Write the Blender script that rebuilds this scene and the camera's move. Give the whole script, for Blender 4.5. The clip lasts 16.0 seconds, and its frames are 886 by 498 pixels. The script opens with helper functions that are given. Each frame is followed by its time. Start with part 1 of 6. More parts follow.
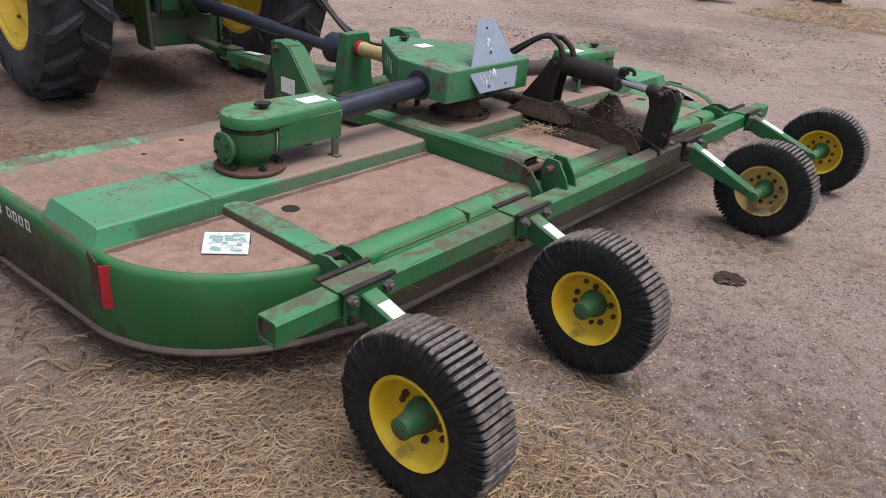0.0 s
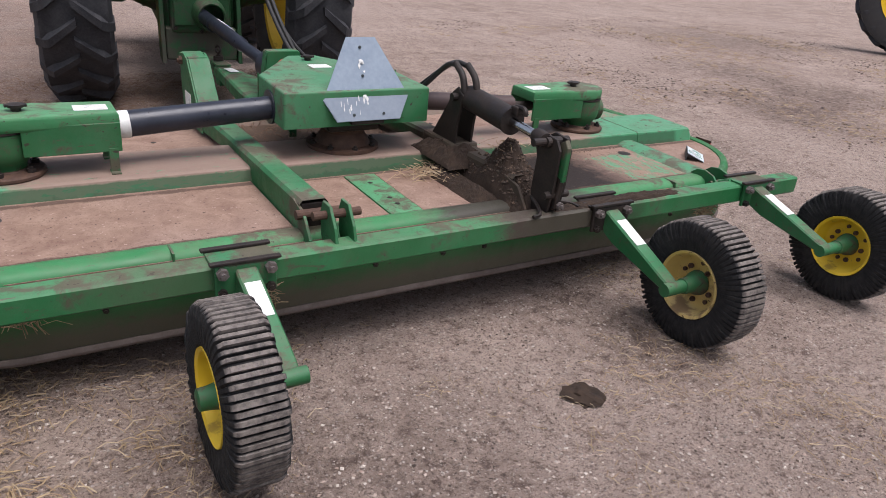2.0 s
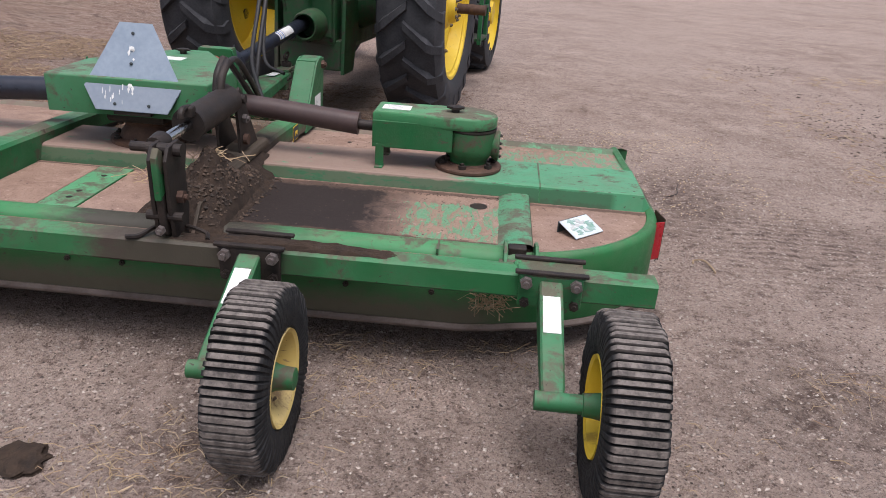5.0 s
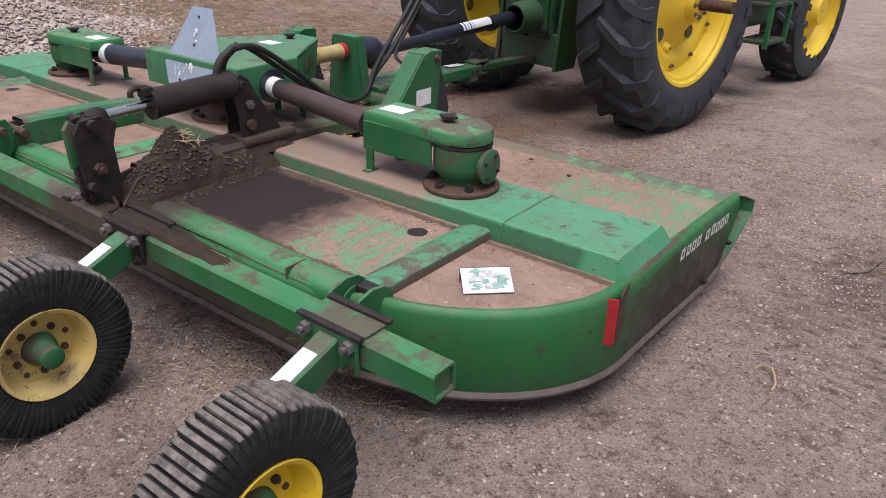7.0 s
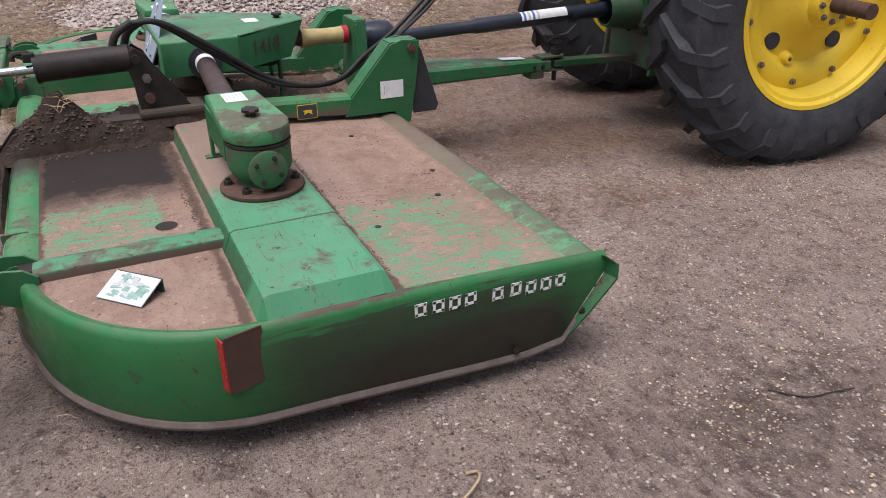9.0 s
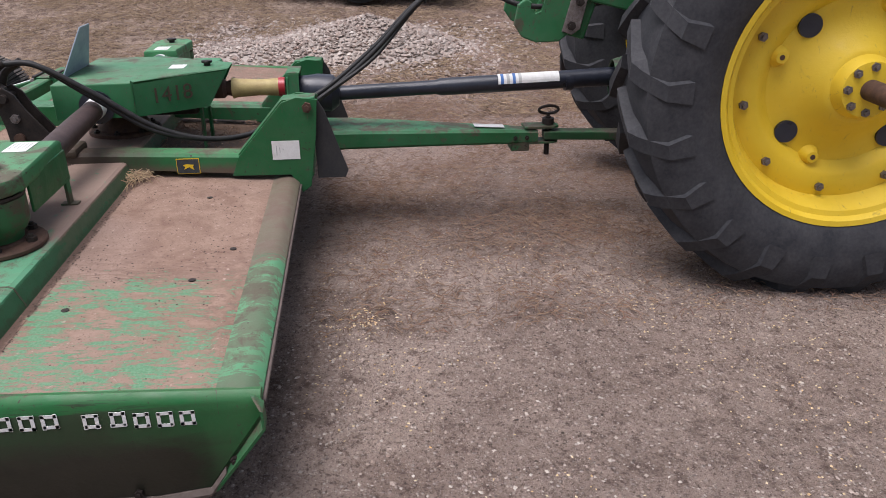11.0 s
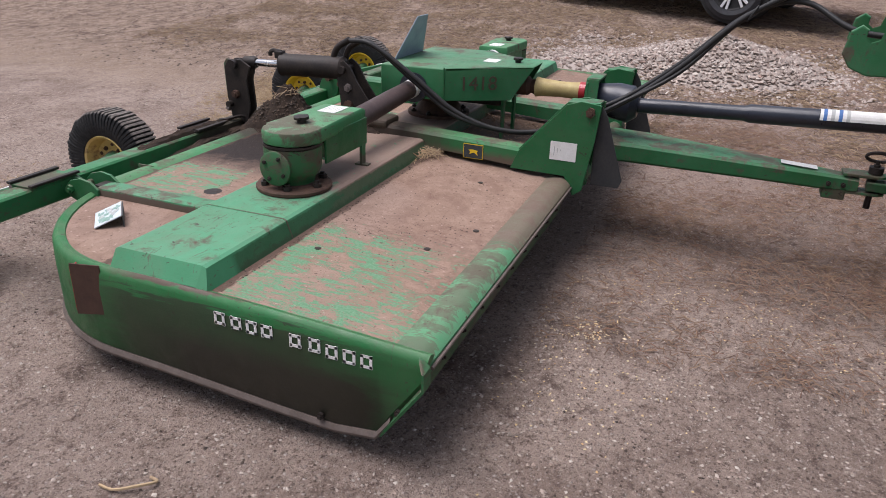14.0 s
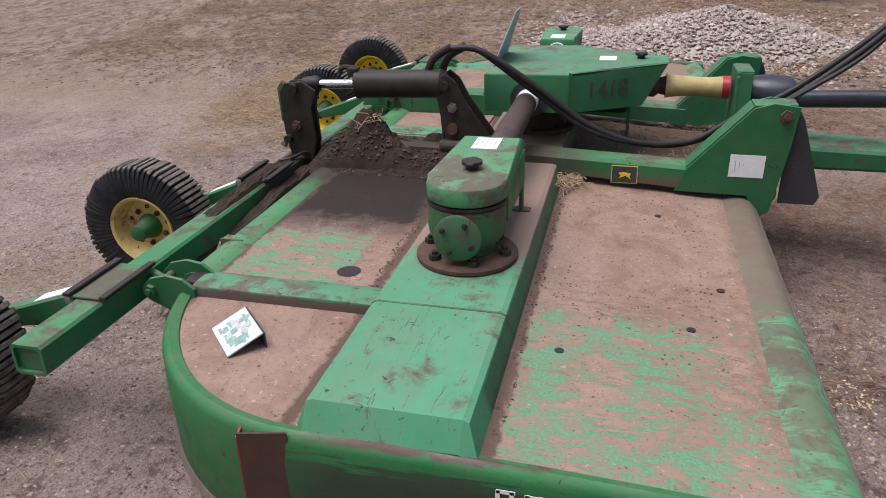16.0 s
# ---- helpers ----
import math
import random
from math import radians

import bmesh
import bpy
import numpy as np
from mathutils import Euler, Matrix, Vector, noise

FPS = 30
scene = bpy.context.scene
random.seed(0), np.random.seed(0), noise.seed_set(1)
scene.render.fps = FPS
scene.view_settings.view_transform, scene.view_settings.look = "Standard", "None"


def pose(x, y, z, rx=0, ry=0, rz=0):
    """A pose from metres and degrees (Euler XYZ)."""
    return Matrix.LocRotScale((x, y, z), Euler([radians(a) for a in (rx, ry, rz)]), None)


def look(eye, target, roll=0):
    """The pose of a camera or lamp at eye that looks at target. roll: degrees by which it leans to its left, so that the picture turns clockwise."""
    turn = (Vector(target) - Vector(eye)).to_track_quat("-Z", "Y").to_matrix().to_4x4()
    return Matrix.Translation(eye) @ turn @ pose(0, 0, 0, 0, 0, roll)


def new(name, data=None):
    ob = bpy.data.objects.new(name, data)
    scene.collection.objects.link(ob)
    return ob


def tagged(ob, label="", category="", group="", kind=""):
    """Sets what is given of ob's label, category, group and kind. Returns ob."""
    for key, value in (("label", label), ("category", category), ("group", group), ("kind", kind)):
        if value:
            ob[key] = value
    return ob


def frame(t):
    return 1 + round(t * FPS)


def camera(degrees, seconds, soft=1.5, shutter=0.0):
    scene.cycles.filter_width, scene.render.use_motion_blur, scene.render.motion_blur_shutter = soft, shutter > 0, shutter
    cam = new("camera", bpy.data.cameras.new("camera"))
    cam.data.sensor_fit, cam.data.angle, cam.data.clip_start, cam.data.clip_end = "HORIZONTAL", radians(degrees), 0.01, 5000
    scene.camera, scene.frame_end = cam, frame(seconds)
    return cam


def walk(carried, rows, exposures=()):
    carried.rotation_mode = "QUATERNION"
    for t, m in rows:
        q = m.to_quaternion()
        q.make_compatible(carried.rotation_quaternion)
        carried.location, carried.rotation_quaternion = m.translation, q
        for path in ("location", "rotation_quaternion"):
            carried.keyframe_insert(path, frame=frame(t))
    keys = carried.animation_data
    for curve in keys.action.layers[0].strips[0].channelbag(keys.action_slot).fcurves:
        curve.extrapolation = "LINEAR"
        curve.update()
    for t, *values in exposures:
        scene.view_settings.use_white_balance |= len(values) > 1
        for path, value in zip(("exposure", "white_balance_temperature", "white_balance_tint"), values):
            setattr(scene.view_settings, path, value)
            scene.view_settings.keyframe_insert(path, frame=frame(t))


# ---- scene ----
cam = camera(62.6, 16.0, 0.9)

PATH = [
    (0, (-3.13, -2.41, 1.598), (-1.721, -1.298, 0.715), 5.3),
    (0.5, (-2.74, -2.615, 1.585), (-1.436, -1.399, 0.679), 5.6),
    (1, (-2.35, -2.775, 1.593), (-1.139, -1.477, 0.671), 5.6),
    (1.5, (-1.91, -2.89, 1.587), (-0.812, -1.491, 0.672), 5.3),
    (2, (-1.397, -3.083, 1.527), (-0.409, -1.553, 0.7), 5.4),
    (2.5, (-0.86, -3.136, 1.486), (0.056, -1.566, 0.653), 4.9),
    (3, (-0.357, -3.235, 1.459), (0.397, -1.572, 0.643), 5.4),
    (3.5, (0.129, -3.231, 1.44), (0.744, -1.511, 0.624), 5.7),
    (4, (0.643, -3.233, 1.439), (1.033, -1.45, 0.62), 5.3),
    (4.5, (1.088, -3.176, 1.419), (1.291, -1.366, 0.593), 4.9),
    (5, (1.506, -3.086, 1.444), (1.403, -1.256, 0.644), 3.9),
    (5.2, (1.691, -3.05, 1.435), (1.464, -1.23, 0.637), 3.7),
    (7.3, (3.112, -1.908, 1.495), (1.869, -0.609, 0.621), -0.1),
    (7.5, (3.236, -1.761, 1.478), (1.887, -0.569, 0.608), -1.4),
    (8, (3.502, -1.364, 1.486), (2.034, -0.324, 0.611), -0.9),
    (8.5, (3.66, -0.931, 1.51), (2.102, -0.028, 0.641), -0.0),
    (9, (3.833, -0.479, 1.497), (2.242, 0.303, 0.571), 0.3),
    (9.5, (3.837, -0.051, 1.476), (2.2, 0.632, 0.552), 0.3),
    (9.7, (3.832, 0.118, 1.479), (2.162, 0.734, 0.568), -0.2),
    (11.8, (3.492, 1.627, 1.457), (1.646, 1.552, 0.692), 1.5),
    (12, (3.427, 1.701, 1.462), (1.58, 1.533, 0.711), 1.8),
    (12.5, (3.44, 1.855, 1.459), (1.623, 1.46, 0.723), 2.4),
    (13, (3.541, 1.949, 1.478), (1.762, 1.406, 0.744), 2.6),
    (13.5, (3.636, 1.777, 1.422), (1.89, 1.129, 0.694), 2.3),
    (14, (3.718, 1.518, 1.435), (2.009, 0.858, 0.632), 2.0),
    (14.5, (3.614, 1.306, 1.406), (1.911, 0.646, 0.591), 1.0),
    (15, (3.479, 1.037, 1.411), (1.78, 0.384, 0.582), 0.9),
    (15.5, (3.409, 0.673, 1.421), (1.661, 0.158, 0.597), -1.4),
    (16, (3.276, 0.409, 1.396), (1.518, -0.046, 0.56), -1.3),
]
walk(cam, [(t, look(eye, target, roll)) for t, eye, target, roll in PATH], [(0, 0.07, 6260, 15.0), (16, 0.07, 6260, 15.0)])

# ---------------------------------------------------------------- light
world = bpy.data.worlds.new("sky")
scene.world = world
world.use_nodes = True
wn, wl = world.node_tree.nodes, world.node_tree.links
wn.clear()
w_out = wn.new("ShaderNodeOutputWorld")
w_bg = wn.new("ShaderNodeBackground")
w_sky = wn.new("ShaderNodeTexSky")
w_sky.sky_type = "NISHITA"
w_sky.sun_disc = False
w_sky.sun_elevation = radians(71)
w_sky.sun_rotation = radians(200)
w_sky.dust_density = 4.0
w_hs = wn.new("ShaderNodeHueSaturation")
w_hs.inputs["Saturation"].default_value = 0.55
wl.new(w_sky.outputs[0], w_hs.inputs["Color"])
wl.new(w_hs.outputs[0], w_bg.inputs["Color"])
w_bg.inputs["Strength"].default_value = 0.15
wl.new(w_bg.outputs[0], w_out.inputs["Surface"])

sun = new("sun", bpy.data.lights.new("sun", "SUN"))
sun.data.energy = 3.3
sun.data.angle = radians(42)
sun.data.color = (1.0, 0.965, 0.95)
sun.matrix_world = look((1.7, -1.9, 7.4), (0, 0, 0))


# ---------------------------------------------------------------- materials
def mat_new(name):
    m = bpy.data.materials.new(name)
    m.use_nodes = True
    return m, m.node_tree.nodes, m.node_tree.links, m.node_tree.nodes["Principled BSDF"]


def noise_node(n, l, scale, detail=6, rough=0.6, coord=None, stretch=None, dist=0.0):
    t = n.new("ShaderNodeTexNoise")
    t.inputs["Scale"].default_value = scale
    t.inputs["Detail"].default_value = detail
    t.inputs["Roughness"].default_value = rough
    t.inputs["Distortion"].default_value = dist
    if stretch:
        mp = n.new("ShaderNodeMapping")
        mp.inputs["Scale"].default_value = stretch
        l.new(coord, mp.inputs["Vector"])
        l.new(mp.outputs[0], t.inputs["Vector"])
    else:
        l.new(coord, t.inputs["Vector"])
    return t.outputs["Fac"]


def ramp(n, l, src, a, b, va=0.0, vb=1.0):
    r = n.new("ShaderNodeMapRange")
    r.inputs["From Min"].default_value = a
    r.inputs["From Max"].default_value = b
    r.inputs["To Min"].default_value = va
    r.inputs["To Max"].default_value = vb
    l.new(src, r.inputs["Value"])
    return r.outputs[0]


def calc(n, l, op, a, b):
    m = n.new("ShaderNodeMath")
    m.operation = op
    for i, v in enumerate((a, b)):
        if isinstance(v, (int, float)):
            m.inputs[i].default_value = v
        else:
            l.new(v, m.inputs[i])
    return m.outputs[0]


def blend(n, l, fac, a, b):
    m = n.new("ShaderNodeMix")
    m.data_type = "RGBA"
    if isinstance(fac, (int, float)):
        m.inputs["Factor"].default_value = fac
    else:
        l.new(fac, m.inputs["Factor"])
    for key, v in (("A", a), ("B", b)):
        s = [i for i in m.inputs if i.name == key and i.type == "RGBA"][0]
        if isinstance(v, tuple):
            s.default_value = (*v, 1)
        else:
            l.new(v, s)
    return [o for o in m.outputs if o.type == "RGBA"][0]


def bump(n, l, height, strength, dist, bsdf):
    b = n.new("ShaderNodeBump")
    b.inputs["Strength"].default_value = strength
    b.inputs["Distance"].default_value = dist
    l.new(height, b.inputs["Height"])
    l.new(b.outputs[0], bsdf.inputs["Normal"])


def coords(n):
    return n.new("ShaderNodeTexCoord").outputs["Object"]


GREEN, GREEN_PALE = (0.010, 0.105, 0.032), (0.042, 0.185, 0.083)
DUST, DUST_DARK, RUST = (0.245, 0.165, 0.125), (0.078, 0.062, 0.043), (0.075, 0.035, 0.02)


def painted(name, base, pale, dirt=0.35, rust=0.2, rough=0.45, dirtcol=DUST_DARK):
    """Old enamel: faded patches, paler upward faces, clinging dust, rust freckles."""
    m, n, l, b = mat_new(name)
    c = coords(n)
    big = noise_node(n, l, 2.2, 4, 0.6, c)
    mid = noise_node(n, l, 11.0, 8, 0.7, c, None, 0.4)
    fine = noise_node(n, l, 70.0, 5, 0.7, c)
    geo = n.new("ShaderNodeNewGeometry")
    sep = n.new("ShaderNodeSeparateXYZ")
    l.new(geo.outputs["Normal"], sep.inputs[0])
    # the pale tone grows as a face turns upwards
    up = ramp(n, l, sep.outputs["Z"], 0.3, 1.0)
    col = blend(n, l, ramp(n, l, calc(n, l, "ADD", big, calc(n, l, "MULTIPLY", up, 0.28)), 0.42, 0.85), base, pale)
    d = calc(n, l, "ADD", calc(n, l, "MULTIPLY", big, 0.45), calc(n, l, "MULTIPLY", mid, 0.55))
    d = calc(n, l, "ADD", d, calc(n, l, "MULTIPLY", up, 0.05))
    col = blend(n, l, ramp(n, l, d, 0.640 - 0.22 * dirt, 0.700 - 0.22 * dirt, 0, 0.88), col, dirtcol)
    scr = noise_node(n, l, 9.0, 6, 0.75, c, (1.0, 7.0, 3.0), 1.2)
    col = blend(n, l, ramp(n, l, scr, 0.625 - 0.05 * rust, 0.65 - 0.05 * rust, 0, 0.8), col, dirtcol)
    r = calc(n, l, "ADD", calc(n, l, "MULTIPLY", fine, 0.5), calc(n, l, "MULTIPLY", mid, 0.5))
    col = blend(n, l, ramp(n, l, r, 0.68 - 0.16 * rust, 0.71 - 0.16 * rust, 0, 0.9), col, RUST)
    film = noise_node(n, l, 4.5, 7, 0.7, c, None, 0.8)
    col = blend(n, l, calc(n, l, "MULTIPLY", ramp(n, l, film, 0.40, 0.68, 0.03, 0.42), ramp(n, l, up, 0.0, 1.0, 0.35, 1.0)), col, (0.16, 0.115, 0.09) if dirt > 0.1 else base)
    chip = noise_node(n, l, 38.0, 3, 0.55, c, (1.0, 1.0, 1.6), 0.8)
    col = blend(n, l, ramp(n, l, calc(n, l, "ADD", calc(n, l, "MULTIPLY", chip, 0.75), calc(n, l, "MULTIPLY", film, 0.25)), 0.655 - 0.06 * rust, 0.675 - 0.06 * rust, 0, 0.9), col, (0.045, 0.03, 0.024) if dirt > 0.1 else base)
    l.new(col, b.inputs["Base Color"])
    l.new(ramp(n, l, d, 0.4, 0.7, rough, 0.8), b.inputs["Roughness"])
    b.inputs["Specular IOR Level"].default_value = 0.35
    bump(n, l, calc(n, l, "ADD", fine, mid), 0.25, 0.004, b)
    return m


def worn_deck():
    """Deck sheets: green paint rubbed down to bare, dusty metal in streaks along the deck."""
    m, n, l, b = mat_new("worn_deck_sheet")
    c = coords(n)
    sep = n.new("ShaderNodeSeparateXYZ")
    l.new(c, sep.inputs[0])
    ax = n.new("ShaderNodeMath")
    ax.operation = "ABSOLUTE"
    l.new(sep.outputs["X"], ax.inputs[0])
    big = noise_node(n, l, 1.6, 3, 0.5, c)
    streak = noise_node(n, l, 6.0, 10, 0.76, c, (7.5, 1.5, 7.5), 0.5)
    blot = noise_node(n, l, 9.0, 9, 0.75, c, None, 0.6)
    fine = noise_node(n, l, 120.0, 4, 0.7, c)
    speck = noise_node(n, l, 55.0, 3, 0.6, c)
    # paint survives towards the outer ends of the front sheets and on the outer half of the rear sheet
    keep_f = calc(n, l, "MULTIPLY", ramp(n, l, ax.outputs[0], 1.22, 1.62), ramp(n, l, sep.outputs["Y"], 0.17, 0.22))
    keep_f = calc(n, l, "MULTIPLY", calc(n, l, "MULTIPLY", keep_f, ramp(n, l, sep.outputs["X"], -0.5, 0.5, 0.74, 1.0)), ramp(n, l, big, 0.25, 0.5, 0.6, 1.0))
    keep_r = calc(n, l, "MULTIPLY", calc(n, l, "MULTIPLY", ramp(n, l, sep.outputs["X"], 0.95, 1.25), ramp(n, l, ax.outputs[0], 1.62, 1.6)), ramp(n, l, sep.outputs["Y"], -0.27, -0.36))
    keep = calc(n, l, "MAXIMUM", keep_f, keep_r)
    v = calc(n, l, "ADD", calc(n, l, "MULTIPLY", streak, 0.62), calc(n, l, "MULTIPLY", blot, 0.38))
    v = calc(n, l, "ADD", v, calc(n, l, "MULTIPLY", keep, 0.235))
    paint = ramp(n, l, v, 0.722, 0.758)
    dust = blend(n, l, ramp(n, l, blot, 0.36, 0.66), (0.285, 0.197, 0.150), (0.175, 0.107, 0.080))
    dust = blend(n, l, ramp(n, l, big, 0.5, 0.75, 0, 0.5), dust, (0.30, 0.22, 0.185))
    # bare brown scars where the paint has flaked
    dust = blend(n, l, calc(n, l, "MULTIPLY", keep, ramp(n, l, streak, 0.50, 0.56, 0, 0.75)), dust, (0.135, 0.082, 0.066))
    dust = blend(n, l, ramp(n, l, fine, 0.56, 0.68, 0, 0.7), dust, (0.105, 0.062, 0.048))
    dust = blend(n, l, ramp(n, l, speck, 0.66, 0.70, 0, 0.85), dust, (0.07, 0.042, 0.033))
    dust = blend(n, l, ramp(n, l, speck, 0.34, 0.30, 0, 0.7), dust, (0.40, 0.30, 0.25))
    # spilled grease on the inner half of the sheet behind the lift cylinder
    wx = calc(n, l, "ADD", sep.outputs["X"], calc(n, l, "MULTIPLY", blot, 0.5))
    g = calc(n, l, "MULTIPLY", ramp(n, l, sep.outputs["X"], 0.35, 0.5), ramp(n, l, wx, 1.52, 1.30))
    g = calc(n, l, "MULTIPLY", g, ramp(n, l, calc(n, l, "ADD", sep.outputs["Y"], calc(n, l, "MULTIPLY", blot, 0.2)), -0.09, -0.17))
    g = calc(n, l, "MULTIPLY", g, ramp(n, l, fine, 0.3, 0.6, 1.0, 0.95))
    dust = blend(n, l, g, dust, (0.021, 0.017, 0.016))
    paint = calc(n, l, "MULTIPLY", paint, ramp(n, l, g, 0.2, 0.8, 1.0, 0.0))
    # caked dirt between the frame rails and along the foot of the gearbox channel
    mid = calc(n, l, "MULTIPLY", ramp(n, l, ax.outputs[0], 0.44, 0.40), ramp(n, l, sep.outputs["Y"], -0.2, 0.0))
    dust = blend(n, l, calc(n, l, "MULTIPLY", mid, 0.9), dust, (0.075, 0.05, 0.036))
    for yy, w in ((0.197, 0.022), (-0.228, 0.022), (-0.725, 0.02)):
        dd = calc(n, l, "ABSOLUTE", calc(n, l, "SUBTRACT", sep.outputs["Y"], yy), 0)
        dd = calc(n, l, "ADD", dd, calc(n, l, "MULTIPLY", calc(n, l, "SUBTRACT", blot, 0.5), 0.09))
        line = ramp(n, l, dd, w, w * 0.45, 0, 0.85)
        dust = blend(n, l, line, dust, (0.075, 0.048, 0.037))
        paint = calc(n, l, "MULTIPLY", paint, ramp(n, l, dd, w * 0.6, w * 1.1))
    grn = blend(n, l, ramp(n, l, fine, 0.4, 0.7), (0.085, 0.225, 0.12), (0.16, 0.295, 0.185))
    l.new(blend(n, l, calc(n, l, "MULTIPLY", paint, 0.9), dust, grn), b.inputs["Base Color"])
    b.inputs["Roughness"].default_value = 0.66
    b.inputs["Specular IOR Level"].default_value = 0.12
    bump(n, l, calc(n, l, "ADD", fine, calc(n, l, "MULTIPLY", blot, 2.0)), 0.3, 0.004, b)
    return m


def masked(name, base_fn, masks):
    """A painted finish with shaped stains and tone changes: each mask is (colour, strength, list of (axis, from, to),
    noise amount, stretch).
    """
    m, n, l, b = base_fn(name)
    c = coords(n)
    sep = n.new("ShaderNodeSeparateXYZ")
    l.new(c, sep.inputs[0])
    ax = n.new("ShaderNodeMath")
    ax.operation = "ABSOLUTE"
    l.new(sep.outputs["X"], ax.inputs[0])
    src = {"x": sep.outputs["X"], "y": sep.outputs["Y"], "z": sep.outputs["Z"], "ax": ax.outputs[0]}
    col = b.inputs["Base Color"].links[0].from_socket
    for colour, strength, ranges, wob, stretch, scale in masks:
        ns = noise_node(n, l, scale, 8, 0.7, c, stretch, 0.4)
        f = None
        for axis, a, z in ranges:
            v = calc(n, l, "ADD", src[axis], calc(n, l, "MULTIPLY", calc(n, l, "SUBTRACT", ns, 0.5), wob * (1 if z > a else -1)))
            r = ramp(n, l, v, a, z)
            f = r if f is None else calc(n, l, "MULTIPLY", f, r)
        col = blend(n, l, calc(n, l, "MULTIPLY", f, strength), col, colour)
    l.new(col, b.inputs["Base Color"])
    return m


def painted_nodes(*args):
    def go(name):
        m = painted(name, *args)
        return m, m.node_tree.nodes, m.node_tree.links, m.node_tree.nodes["Principled BSDF"]
    return go


def plain(name, base, var, rough=0.6, metal=0.0, scale=20.0, bumpy=0.2, stretch=None):
    m, n, l, b = mat_new(name)
    c = coords(n)
    a = noise_node(n, l, scale, 7, 0.65, c, stretch)
    f = noise_node(n, l, scale * 7, 4, 0.6, c)
    s = calc(n, l, "ADD", calc(n, l, "MULTIPLY", a, 0.65), calc(n, l, "MULTIPLY", f, 0.35))
    l.new(blend(n, l, ramp(n, l, s, 0.35, 0.68), base, var), b.inputs["Base Color"])
    l.new(ramp(n, l, a, 0.3, 0.7, max(rough - 0.1, 0.05), min(rough + 0.12, 1)), b.inputs["Roughness"])
    b.inputs["Metallic"].default_value = metal
    b.inputs["Specular IOR Level"].default_value = 0.28 if rough > 0.4 else 0.5
    bump(n, l, s, bumpy, 0.004, b)
    return m


def islands(name, cols, rough=0.85, bumpy=0.3):
    """Loose bits: each piece takes its own tone."""
    m, n, l, b = mat_new(name)
    geo = n.new("ShaderNodeNewGeometry")
    cr = n.new("ShaderNodeValToRGB")
    e = cr.color_ramp.elements
    while len(e) < len(cols):
        e.new(0.5)
    for i, col in enumerate(cols):
        e[i].position = i / max(1, len(cols) - 1)
        e[i].color = (*col, 1)
    l.new(geo.outputs["Random Per Island"], cr.inputs[0])
    c = coords(n)
    f = noise_node(n, l, 90, 4, 0.6, c)
    l.new(blend(n, l, ramp(n, l, f, 0.4, 0.8, 0, 0.4), cr.outputs[0], (0.1, 0.08, 0.06)), b.inputs["Base Color"])
    b.inputs["Roughness"].default_value = rough
    bump(n, l, f, bumpy, 0.003, b)
    return m


